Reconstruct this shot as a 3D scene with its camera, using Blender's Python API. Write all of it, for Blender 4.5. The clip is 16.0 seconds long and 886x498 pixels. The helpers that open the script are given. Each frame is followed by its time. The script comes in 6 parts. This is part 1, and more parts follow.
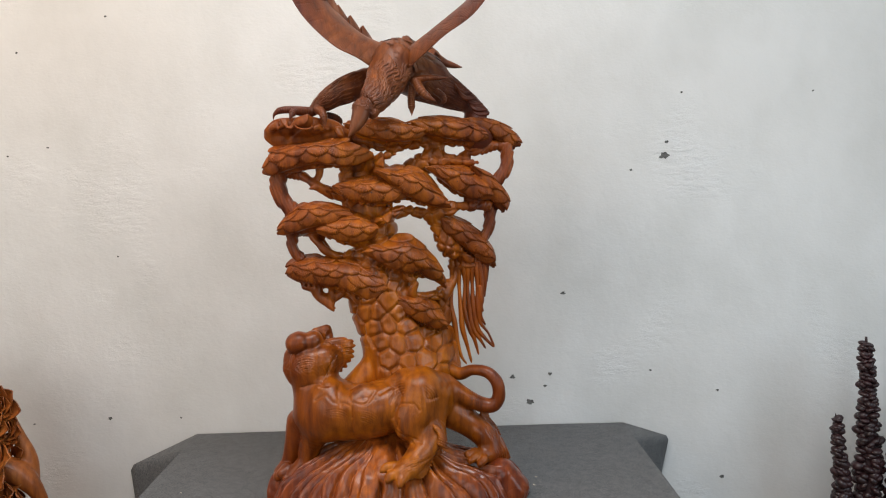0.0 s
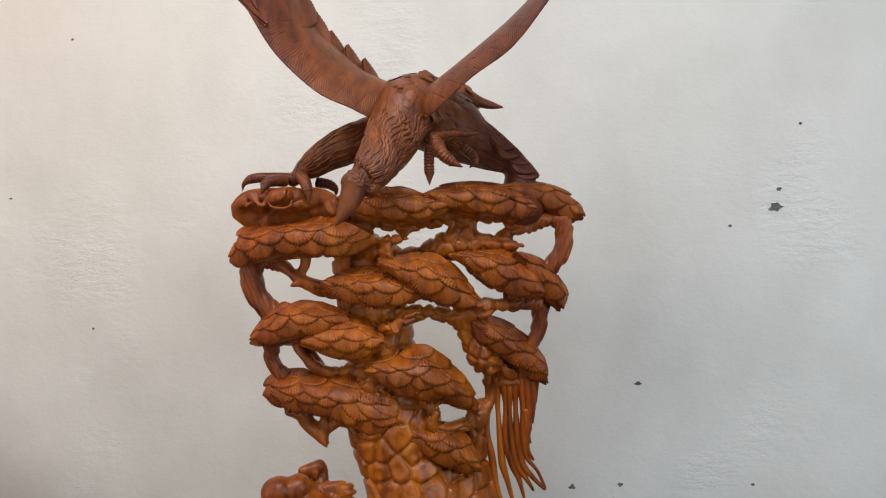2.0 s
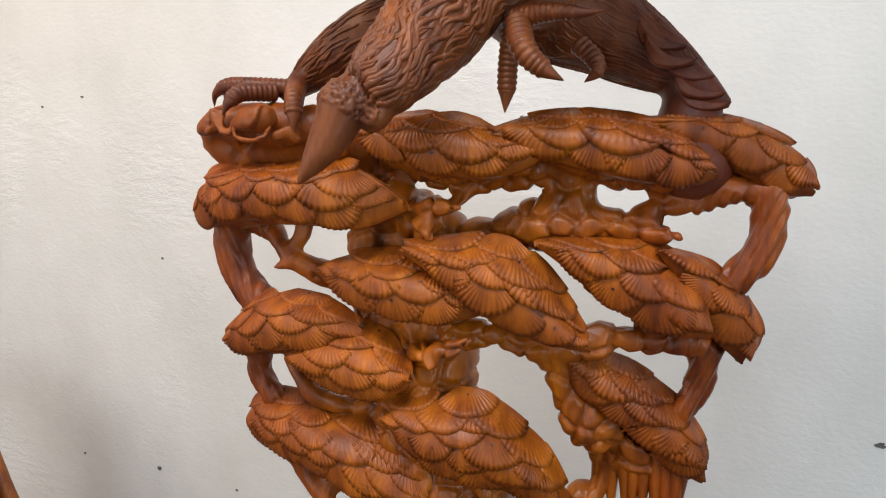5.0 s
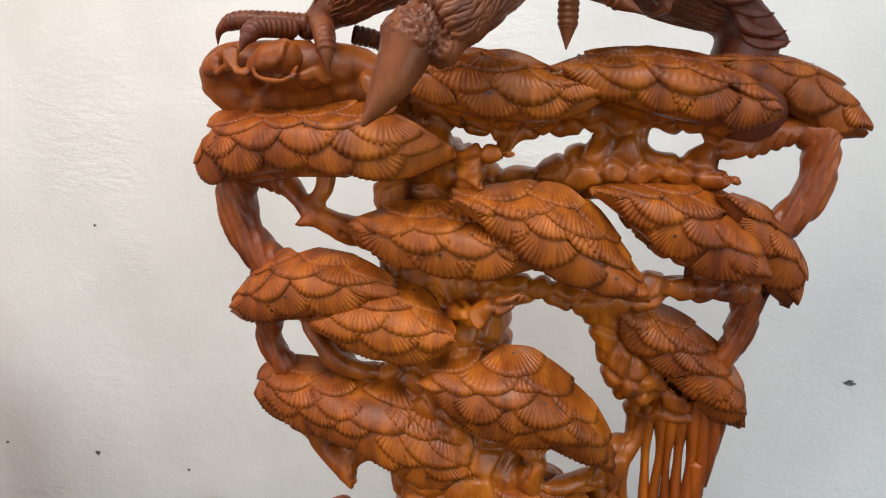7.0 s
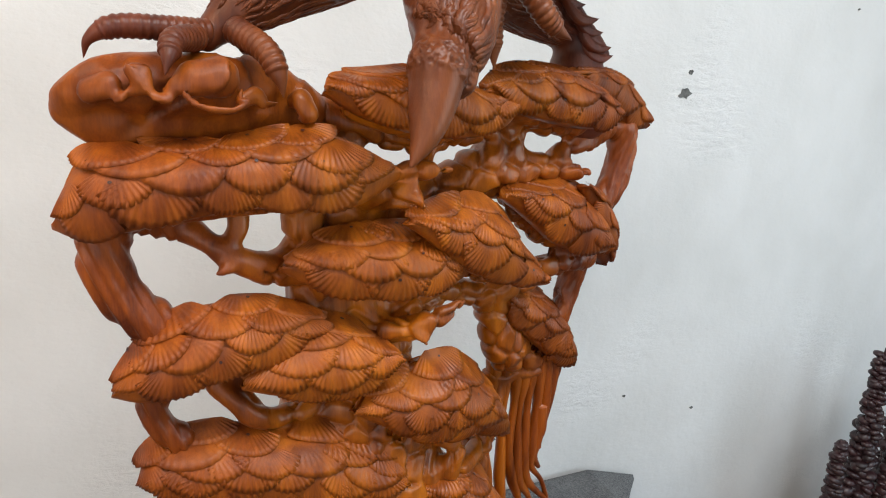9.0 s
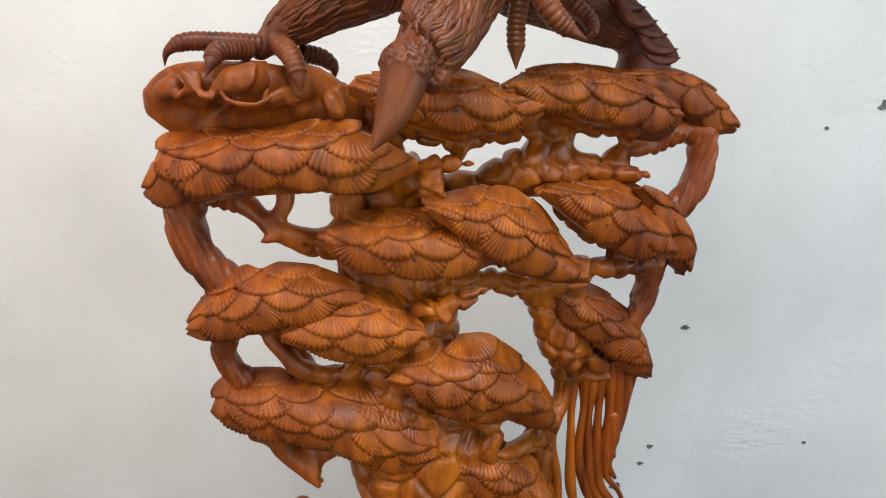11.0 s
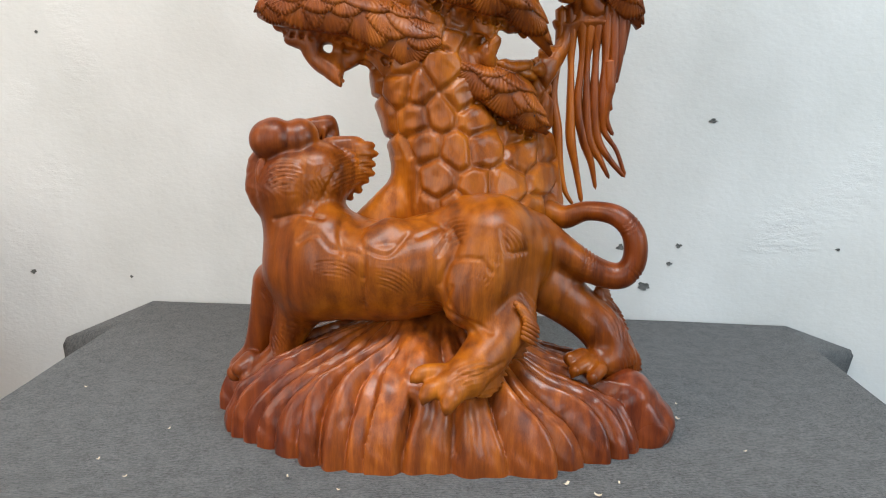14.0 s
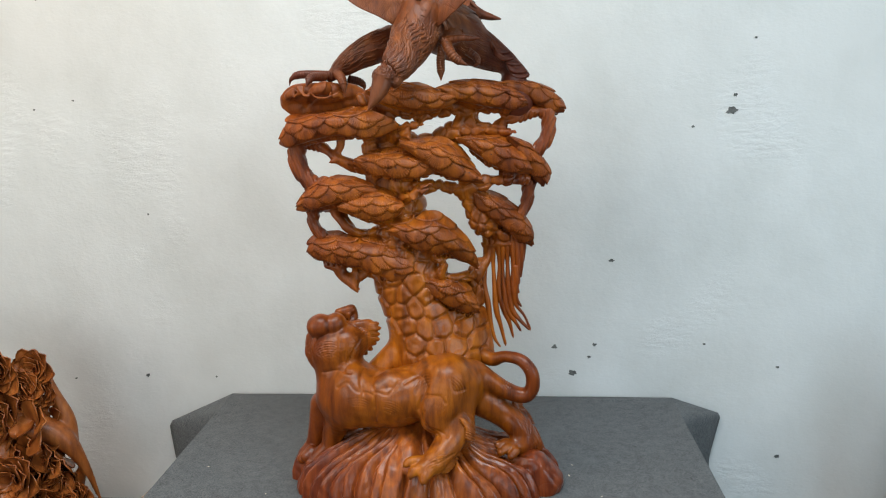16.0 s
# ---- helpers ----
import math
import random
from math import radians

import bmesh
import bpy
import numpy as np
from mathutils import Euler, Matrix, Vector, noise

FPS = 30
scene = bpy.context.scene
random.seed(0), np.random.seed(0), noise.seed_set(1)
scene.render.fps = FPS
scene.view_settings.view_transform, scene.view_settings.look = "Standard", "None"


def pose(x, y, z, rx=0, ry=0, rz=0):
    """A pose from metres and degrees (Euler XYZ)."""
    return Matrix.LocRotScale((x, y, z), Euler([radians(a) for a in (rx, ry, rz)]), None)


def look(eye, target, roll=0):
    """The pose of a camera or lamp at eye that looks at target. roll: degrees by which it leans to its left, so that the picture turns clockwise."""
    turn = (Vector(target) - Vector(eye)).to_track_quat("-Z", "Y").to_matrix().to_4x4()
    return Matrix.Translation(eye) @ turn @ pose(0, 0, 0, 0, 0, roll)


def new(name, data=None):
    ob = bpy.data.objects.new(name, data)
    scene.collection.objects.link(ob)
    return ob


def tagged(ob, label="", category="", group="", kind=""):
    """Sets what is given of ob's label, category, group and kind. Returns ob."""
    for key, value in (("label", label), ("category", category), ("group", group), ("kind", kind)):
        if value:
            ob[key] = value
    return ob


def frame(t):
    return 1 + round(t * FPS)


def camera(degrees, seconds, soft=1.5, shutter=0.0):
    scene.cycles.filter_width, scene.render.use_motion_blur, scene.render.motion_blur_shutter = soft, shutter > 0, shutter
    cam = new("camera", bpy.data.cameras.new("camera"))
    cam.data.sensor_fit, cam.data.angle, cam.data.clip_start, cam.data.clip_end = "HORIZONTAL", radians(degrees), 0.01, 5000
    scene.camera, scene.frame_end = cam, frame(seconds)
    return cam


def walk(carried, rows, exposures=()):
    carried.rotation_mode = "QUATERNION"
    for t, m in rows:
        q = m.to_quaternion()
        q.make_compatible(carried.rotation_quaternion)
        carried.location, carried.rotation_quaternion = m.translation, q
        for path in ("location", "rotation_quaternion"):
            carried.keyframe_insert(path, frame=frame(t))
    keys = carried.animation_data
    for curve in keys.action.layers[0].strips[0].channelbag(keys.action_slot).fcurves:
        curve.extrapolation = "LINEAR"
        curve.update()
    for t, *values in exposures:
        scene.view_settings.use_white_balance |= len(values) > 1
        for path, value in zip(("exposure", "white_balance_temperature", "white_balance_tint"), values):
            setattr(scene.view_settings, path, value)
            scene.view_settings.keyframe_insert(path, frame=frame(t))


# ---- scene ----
cam = camera(63.2, 16.0, soft=1.1)
PATH = [
    (0, (0.085, -0.041, 1.318), (0.033, 1.955, 1.206), -2.0),
    (0.5, (0.096, 0.038, 1.349), (0.068, 2.036, 1.249), -2.4),
    (1, (0.138, 0.161, 1.378), (0.035, 2.156, 1.271), -1.9),
    (1.5, (0.16, 0.248, 1.432), (-0.051, 2.231, 1.288), -1.5),
    (2, (0.126, 0.362, 1.485), (-0.101, 2.343, 1.332), -2.3),
    (2.5, (0.063, 0.463, 1.534), (-0.11, 2.449, 1.375), -3.4),
    (3, (0.052, 0.53, 1.601), (-0.102, 2.515, 1.403), -3.2),
    (3.5, (0.076, 0.59, 1.67), (-0.161, 2.559, 1.412), -2.5),
    (4, (0.086, 0.663, 1.667), (-0.316, 2.601, 1.379), -3.5),
    (4.5, (0.109, 0.755, 1.571), (-0.443, 2.651, 1.253), -2.1),
    (5, (0.17, 0.837, 1.503), (-0.607, 2.637, 1.109), 0.4),
    (5.2, (0.193, 0.854, 1.508), (-0.652, 2.605, 1.036), 0.2),
    (7.3, (-0.002, 0.822, 1.483), (-0.37, 2.724, 0.984), 0.4),
    (7.5, (-0.037, 0.808, 1.486), (-0.303, 2.72, 0.961), 0.1),
    (8, (-0.093, 0.793, 1.51), (-0.009, 2.704, 0.926), 0.8),
    (8.5, (-0.222, 0.855, 1.521), (0.393, 2.663, 0.924), 2.4),
    (8.7, (-0.258, 0.876, 1.526), (0.552, 2.606, 0.933), 2.7),
    (11, (-0.081, 0.778, 1.515), (-0.003, 2.702, 0.971), 0.2),
    (11.5, (-0.024, 0.748, 1.452), (-0.206, 2.687, 0.996), 1.1),
    (12, (-0.017, 0.707, 1.4), (-0.228, 2.656, 1.003), 0.7),
    (12.5, (-0.008, 0.653, 1.338), (-0.187, 2.608, 0.959), 0.3),
    (13, (-0.003, 0.612, 1.287), (-0.147, 2.561, 0.864), 0.6),
    (13.5, (0.0, 0.603, 1.201), (-0.139, 2.554, 0.785), 1.3),
    (14, (0.009, 0.586, 1.104), (-0.161, 2.541, 0.718), 0.9),
    (14.5, (0.025, 0.534, 1.136), (-0.167, 2.492, 0.777), -0.1),
    (15, (0.067, 0.372, 1.256), (-0.147, 2.333, 0.926), -1.4),
    (15.5, (0.115, 0.216, 1.329), (-0.109, 2.174, 0.987), -1.9),
    (16, (0.137, 0.091, 1.426), (-0.089, 2.049, 1.082), -1.9),
]
walk(cam, [(t, look(eye, target, roll)) for t, eye, target, roll in PATH],
     exposures=((0, -0.08, 6450, 10), (3.5, -0.25, 6450, 10), (4.5, -0.08, 6400, 10), (5, 0.16, 6350, 10), (7.5, 0.25, 6280, 9), (11, 0.22, 6230, 8), (12.5, 0.27, 6130, 6), (14, 0.43, 6150, 6), (14.5, 0.42, 6080, 5), (15, 0.22, 6020, 4), (16, 0.06, 5950, 2)))

# ---- world and light ----
world = bpy.data.worlds.new("world")
scene.world = world
world.use_nodes = True
wn = world.node_tree
sky = wn.nodes.new("ShaderNodeTexSky")
sky.sky_type, sky.sun_disc, sky.sun_elevation, sky.sun_rotation = "NISHITA", False, radians(35), radians(120)
wn.links.new(sky.outputs[0], wn.nodes["Background"].inputs[0])
wn.nodes["Background"].inputs[1].default_value = 0.1


def area_lamp(name, eye, target, size, size_y, watts, colour):
    data = bpy.data.lights.new(name, "AREA")
    data.shape, data.size, data.size_y, data.energy, data.color = "RECTANGLE", size, size_y, watts, colour
    ob = new(name, data)
    ob.matrix_world = look(eye, target)
    return ob


area_lamp("window_daylight", (2.12, -0.2, 1.75), (0.0, 0.4, 1.3), 1.7, 1.5, 21, (0.68, 0.88, 1.0))
area_lamp("tube_light", (-1.1, 0.75, 2.62), (-0.55, 1.4, 0.9), 1.4, 0.3, 14, (1.0, 0.74, 0.52))
area_lamp("ceiling_panel", (0.15, 0.35, 2.88), (0.1, 0.5, 0.0), 1.2, 0.6, 33, (0.96, 0.98, 1.0))
area_lamp("west_window_light", (-2.12, -0.5, 1.65), (0.0, 1.4, 1.0), 1.5, 1.5, 20, (1.0, 0.88, 0.76))
area_lamp("doorway_daylight", (-0.3, -2.35, 1.6), (-0.5, 1.5, 0.8), 1.6, 1.9, 17, (0.92, 0.97, 1.0))

# ---- materials ----


def material(name, rough=0.5, coat=0.0):
    mat = bpy.data.materials.new(name)
    mat.use_nodes = True
    bsdf = mat.node_tree.nodes["Principled BSDF"]
    bsdf.inputs["Roughness"].default_value = rough
    bsdf.inputs["Coat Weight"].default_value = coat
    bsdf.inputs["Coat Roughness"].default_value = 0.3
    return mat, mat.node_tree, bsdf


def node(tree, kind, **values):
    n = tree.nodes.new(kind)
    for key, value in values.items():
        if key in n.inputs:
            n.inputs[key].default_value = value
    return n


def coords(tree, scale=(1, 1, 1)):
    tc = tree.nodes.new("ShaderNodeTexCoord")
    mp = tree.nodes.new("ShaderNodeMapping")
    mp.inputs["Scale"].default_value = scale
    tree.links.new(tc.outputs["Object"], mp.inputs["Vector"])
    return mp.outputs["Vector"]


def noise_tex(tree, vec, scale, detail=4.0, rough=0.55):
    n = node(tree, "ShaderNodeTexNoise", Scale=scale, Detail=detail, Roughness=rough)
    tree.links.new(vec, n.inputs["Vector"])
    return n.outputs["Fac"]


def ramp(tree, fac, *stops):
    r = tree.nodes.new("ShaderNodeValToRGB")
    el = r.color_ramp.elements
    while len(el) < len(stops):
        el.new(0.5)
    for e, (pos, colour) in zip(el, stops):
        e.position, e.color = pos, (*colour, 1)
    tree.links.new(fac, r.inputs["Fac"])
    return r.outputs["Color"]


def mix(tree, fac, a, b, kind="MIX"):
    m = tree.nodes.new("ShaderNodeMix")
    m.data_type, m.blend_type = "RGBA", kind
    for value, socket in ((fac, m.inputs["Factor"]), (a, m.inputs["A"]), (b, m.inputs["B"])):
        if hasattr(value, "links"):
            tree.links.new(value, socket)
        else:
            socket.default_value = value if isinstance(value, float) else (*value, 1)
    return m.outputs["Result"]


def bump(tree, bsdf, *layers):
    last = None
    for height, distance, strength in layers:
        b = node(tree, "ShaderNodeBump", Strength=strength, Distance=distance)
        tree.links.new(height, b.inputs["Height"])
        if last:
            tree.links.new(last, b.inputs["Normal"])
        last = b.outputs["Normal"]
    tree.links.new(last, bsdf.inputs["Normal"])


def wood(name, light, mid, dark, rough, coat, grain=(9, 9, 1.3), ringed=True, veins=0.1):
    """Oiled carving wood: streaked heartwood, fine pores, patchy polish."""
    mat, tree, bsdf = material(name, rough, coat)
    bsdf.inputs["Specular IOR Level"].default_value = 0.3
    streak = noise_tex(tree, coords(tree, grain), 5.0, 6.0, 0.6)
    fine = noise_tex(tree, coords(tree, (grain[0] * 4, grain[1] * 4, grain[2] * 2)), 22.0, 3.0)
    patch = noise_tex(tree, coords(tree), 5.5, 3.0)
    base = ramp(tree, streak, (0.30, dark), (0.48, mid), (0.68, light))
    base = mix(tree, 0.16, base, ramp(tree, fine, (0.35, dark), (0.65, light)), "MIX")
    base = mix(tree, 0.55, base, ramp(tree, patch, (0.35, (0.62, 0.55, 0.5)), (0.65, (1.1, 1.1, 1.05))), "MULTIPLY")
    rings = node(tree, "ShaderNodeTexWave", Scale=16.0, Distortion=14.0, Detail=3.0)
    rings.inputs["Detail Scale"].default_value = 0.8
    tree.links.new(coords(tree, (1.0, 1.0, 0.35)), rings.inputs["Vector"])
    base = mix(tree, 0.32, base, ramp(tree, rings.outputs["Fac"], (0.1, (0.55, 0.48, 0.45)), (0.6, (1.1, 1.1, 1.1))), "MULTIPLY")
    vein = noise_tex(tree, coords(tree, (grain[0] * 3.0, grain[1] * 1.2, grain[2] * 0.9)), 5.0, 4.0, 0.7)
    base = mix(tree, veins, base, ramp(tree, vein, (0.40, (0.42, 0.34, 0.34)), (0.50, (1.0, 1.0, 1.0)), (0.60, (1.15, 1.15, 1.1))), "MULTIPLY")
    geo = tree.nodes.new("ShaderNodeNewGeometry")
    tone = ramp(tree, geo.outputs["Random Per Island"], (0.0, (0.72, 0.68, 0.66)), (1.0, (1.12, 1.12, 1.12)))
    base = mix(tree, 0.8, base, tone, "MULTIPLY")
    sep = tree.nodes.new("ShaderNodeSeparateXYZ")
    tree.links.new(coords(tree), sep.inputs[0])
    off = tree.nodes.new("ShaderNodeMath")
    off.operation = "ADD"
    off.inputs[1].default_value = 0.055
    tree.links.new(sep.outputs["X"], off.inputs[0])
    far = tree.nodes.new("ShaderNodeMath")
    far.operation = "ABSOLUTE"
    tree.links.new(off.outputs[0], far.inputs[0])
    grow = tree.nodes.new("ShaderNodeMath")
    grow.operation = "MULTIPLY_ADD"
    tree.links.new(patch, grow.inputs[0])
    grow.inputs[1].default_value = 0.18
    tree.links.new(far.outputs[0], grow.inputs[2])
    outer = ramp(tree, grow.outputs[0], (0.17, (1.0, 1.0, 1.0)), (0.27, (0.60, 0.46, 0.75)))
    base = mix(tree, float(ringed), base, outer, "MULTIPLY")
    tree.links.new(base, bsdf.inputs["Base Color"])
    gloss = ramp(tree, patch, (0.3, (rough - 0.08,) * 3), (0.7, (rough + 0.12,) * 3))
    tree.links.new(gloss, bsdf.inputs["Roughness"])
    bump(tree, bsdf, (fine, 0.0006, 0.25), (noise_tex(tree, coords(tree), 60.0, 3.0), 0.002, 0.25))
    return mat


WOOD = wood("oiled_orange_wood", (0.57, 0.174, 0.007), (0.36, 0.094, 0.005), (0.125, 0.025, 0.004), 0.34, 0.11, veins=0.1)
WOOD_ROOT = wood("red_root_wood", (0.44, 0.118, 0.012), (0.26, 0.060, 0.008), (0.10, 0.019, 0.006), 0.27, 0.35, grain=(14, 14, 2.0), veins=0.22)
WOOD_PAD = wood("carved_pad_wood", (0.47, 0.135, 0.006), (0.30, 0.073, 0.004), (0.13, 0.025, 0.003), 0.44, 0.05, ringed=0.6)
WOOD_SIDE = wood("amber_wood", (0.50, 0.165, 0.035), (0.34, 0.098, 0.019), (0.16, 0.040, 0.010), 0.36, 0.12, ringed=False)
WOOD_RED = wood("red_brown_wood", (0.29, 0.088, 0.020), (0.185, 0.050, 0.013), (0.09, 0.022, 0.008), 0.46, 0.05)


def plaster():
    mat, tree, bsdf = material("whitewashed_plaster", 0.75)
    vec = coords(tree)
    big = noise_tex(tree, vec, 1.6, 4.0)
    mid = noise_tex(tree, coords(tree, (1.0, 1.0, 0.8)), 5.0, 5.0)
    base = mix(tree, 0.5, ramp(tree, big, (0.35, (0.62, 0.61, 0.59)), (0.62, (0.74, 0.74, 0.73))), ramp(tree, mid, (0.3, (0.60, 0.60, 0.585)), (0.6, (0.74, 0.74, 0.735))))
    tree.links.new(base, bsdf.inputs["Base Color"])
    trowel = noise_tex(tree, coords(tree, (0.7, 1.0, 1.7)), 30.0, 6.0, 0.66)
    pits = noise_tex(tree, coords(tree, (1.0, 1.0, 1.6)), 120.0, 3.0)
    patchy = ramp(tree, noise_tex(tree, vec, 3.2, 2.0), (0.54, (0, 0, 0)), (0.68, (1, 1, 1)))
    rough = mix(tree, patchy, (0.5, 0.5, 0.5), ramp(tree, trowel, (0.4, (0.2, 0.2, 0.2)), (0.6, (0.8, 0.8, 0.8))))
    bump(tree, bsdf, (rough, 0.006, 0.42), (pits, 0.002, 0.28), (mid, 0.02, 0.25))
    return mat


def carpet():
    mat, tree, bsdf = material("grey_ribbed_carpet", 0.95)
    fibre = noise_tex(tree, coords(tree, (1.0, 1.3, 1.0)), 240.0, 4.0, 0.85)
    mott = noise_tex(tree, coords(tree), 11.0, 6.0, 0.7)
    tuft = noise_tex(tree, coords(tree, (1.0, 1.1, 1.0)), 55.0, 5.0, 0.8)
    base = mix(tree, 0.5, ramp(tree, tuft, (0.38, (0.024, 0.026, 0.028)), (0.62, (0.150, 0.153, 0.157))), ramp(tree, fibre, (0.40, (0.010, 0.011, 0.012)), (0.60, (0.250, 0.254, 0.258))))
    base = mix(tree, 0.30, base, ramp(tree, mott, (0.3, (0.046, 0.050, 0.054)), (0.7, (0.092, 0.098, 0.103))))
    wave = node(tree, "ShaderNodeTexWave", Scale=95.0, Distortion=6.0, Detail=3.0)
    wave.bands_direction = "Y"
    tree.links.new(coords(tree), wave.inputs["Vector"])
    base = mix(tree, 0.12, base, ramp(tree, wave.outputs["Fac"], (0.2, (0.6, 0.61, 0.62)), (0.7, (1.15, 1.15, 1.15))), "MULTIPLY")
    tree.links.new(base, bsdf.inputs["Base Color"])
    bump(tree, bsdf, (tuft, 0.004, 0.5), (fibre, 0.004, 0.8), (wave.outputs["Fac"], 0.0015, 0.4))
    bsdf.inputs["Sheen Weight"].default_value = 0.15
    return mat


def plain(name, colour, rough=0.7, scale=12.0, spread=0.25):
    mat, tree, bsdf = material(name, rough)
    lo, hi = [c * (1 - spread) for c in colour], [c * (1 + spread) for c in colour]
    n = noise_tex(tree, coords(tree), scale, 5.0)
    tree.links.new(ramp(tree, n, (0.3, lo), (0.7, hi)), bsdf.inputs["Base Color"])
    bump(tree, bsdf, (n, 0.002, 0.3))
    return mat


PLASTER, CARPET = plaster(), carpet()
FLOOR_MAT = plain("cement_floor", (0.16, 0.15, 0.14), 0.6, 6.0)
CEIL_MAT = plain("ceiling_paint", (0.72, 0.72, 0.70), 0.8, 4.0, 0.05)
# Dark tone of the added, unseen walls, so that they bounce less light.
UNSEEN_WALL_MAT = plain("unseen_wall_dark", (0.30, 0.27, 0.24), 0.9, 5.0, 0.2)
CHIP_MAT = plain("bare_cement", (0.12, 0.12, 0.115), 0.9, 90.0, 0.4)
BOARD = plain("table_board", (0.25, 0.16, 0.09), 0.6, 8.0)
SHAVING = plain("wood_shaving", (0.72, 0.62, 0.48), 0.8, 60.0, 0.1)
DARKWOOD_AND_PITS = plain("dark_ebony_wood_and_pit_shade", (0.026, 0.009, 0.010), 0.42, 25.0, 0.6)

# ---- mesh helpers ----


def arrays_to_mesh(name, verts, faces, mats=(), index=None, smooth=True):
    me = bpy.data.meshes.new(name)
    me.from_pydata(np.asarray(verts).tolist(), [], faces if isinstance(faces, list) else faces.tolist())
    for m in mats:
        me.materials.append(m)
    if index is not None:
        me.polygons.foreach_set("material_index", np.asarray(index, dtype=np.int32))
    me.polygons.foreach_set("use_smooth", np.full(len(me.polygons), smooth))
    me.update()
    return me


def part(name, bm, mat, parent=None, label=""):
    me = bpy.data.meshes.new(name)
    bm.to_mesh(me)
    bm.free()
    me.materials.append(mat)
    ob = new(name, me)
    ob.parent = parent
    return tagged(ob, label)


def box(lo, hi, bevel=0.0):
    bm = bmesh.new()
    bmesh.ops.create_cube(bm, size=1.0)
    lo, hi = Vector(lo), Vector(hi)
    for v in bm.verts:
        v.co = Vector((lo[i] + (v.co[i] + 0.5) * (hi[i] - lo[i]) for i in range(3)))
    if bevel:
        bmesh.ops.bevel(bm, geom=bm.edges[:], offset=bevel, segments=2, affect="EDGES")
    return bm


# ---- room ----
def wall(name, lo, hi, mat=UNSEEN_WALL_MAT):
    return tagged(part(name, box(lo, hi), mat), "room wall, only the north one seen, whitewashed plaster with fine cracks", "wall", kind="structure")


wall("wall_north", (-2.4, 1.82, 0.0), (2.4, 2.02, 2.9), PLASTER)
# West, south and east sides are unseen: added to limit bounce and frame lamps.
wall("unseen_wall_west_low", (-2.4, -2.6, 0.0), (-2.2, 1.818, 0.85))
wall("unseen_wall_west_high", (-2.4, -2.6, 2.45), (-2.2, 1.818, 2.9))
wall("unseen_wall_west_a", (-2.4, -2.6, 0.852), (-2.2, -1.3, 2.448))
wall("unseen_wall_west_b", (-2.4, 0.3, 0.852), (-2.2, 1.818, 2.448))
wall("unseen_wall_south_a", (-2.198, -2.6, 0.0), (-1.2, -2.42, 2.9))
wall("unseen_wall_south_b", (0.6, -2.6, 0.0), (2.198, -2.42, 2.9))
wall("unseen_wall_south_lintel", (-1.198, -2.6, 2.6), (0.598, -2.42, 2.9))
wall("unseen_wall_east_low", (2.2, -2.6, 0.0), (2.4, 1.818, 0.95))
wall("unseen_wall_east_high", (2.2, -2.6, 2.55), (2.4, 1.818, 2.9))
wall("unseen_wall_east_a", (2.2, -2.6, 0.952), (2.4, -1.1, 2.548))
wall("unseen_wall_east_b", (2.2, 0.7, 0.952), (2.4, 1.818, 2.548))
tagged(part("floor", box((-3.4, -5.0, -0.1), (3.4, 2.2, 0.0)), FLOOR_MAT), "worn grey cement floor", "floor", kind="structure")
tagged(part("ceiling", box((-2.4, -2.6, 2.902), (2.4, 2.02, 3.0)), CEIL_MAT), "white painted ceiling", "ceiling", kind="structure")

# ---- table and its carpet ----
table = new("table")
tagged(table, "plain wooden table hidden under a grey carpet cloth", "table")
part("tabletop", box((-0.60, 0.82, 0.70), (0.475, 1.79, 0.742), 0.004), BOARD, table)
for lx in (-0.57, 0.40):
    for ly in (0.86, 1.71):
        part("leg", box((lx, ly, 0.0), (lx + 0.05, ly + 0.05, 0.70), 0.003), BOARD, table)


def carpet_cloth():
    """A stiff carpet over the table: flat top, soft edge, sides that hang and stand off at the wall end."""
    y0, y1, nx, ny, nd = 0.80, 1.805, 60, 90, 26
    verts, faces = [], []
    cols = nx + 1 + 2 * nd
    for j in range(ny + 1):
        g = j / ny
        y = y0 + (y1 - y0) * g
        left, right = -0.575 - 0.05 * max(0.0, g - 0.35) / 0.65, 0.487
        back = max(0.0, (y - 1.69) / 0.115) ** 1.1
        row = []
        for side, edge, out, drop in ((-1, left, 0.178, 0.082), (1, right, 0.112, 0.040)):
            pts, away = [], 0.006 + out * back
            fall = 0.01 + (drop - 0.01) * back
            for k in range(1, nd + 1):
                d = 0.34 * (k / nd) ** 2.2
                slope = math.hypot(away, fall)
                if d < slope:
                    q = d / slope
                    pts.append((edge + side * away * q, y, 0.75 - fall * q))
                else:
                    q = d - slope
                    wob = 0.008 * math.sin(y * 19 + side) * min(1, q / 0.1)
                    pts.append((edge + side * (away - 0.02 * back * min(1.0, q / 0.12) + wob), y, 0.75 - fall - q))
            row.append(pts)
        mid = []
        for i in range(nx + 1):
            e = i / nx
            e = e * e * (3 - 2 * e)
            x = left + (right - left) * e
            mid.append((x, y, 0.75 + 0.0012 * noise.noise((x * 6, y * 6, 0))))
        verts += row[0][::-1] + mid + row[1]
    for j in range(ny):
        for i in range(cols - 1):
            a = j * cols + i
            faces.append((a, a + 1, a + cols + 1, a + cols))
    me = arrays_to_mesh("carpet_cloth", verts, faces, [CARPET])
    ob = new("carpet_cloth", me)
    solid = ob.modifiers.new("solid", "SOLIDIFY")
    solid.thickness, solid.offset = 0.006, -1
    return tagged(ob, "dark grey ribbed carpet draped over the table", "carpet")


carpet_cloth()

# ---- carving: distance field ----


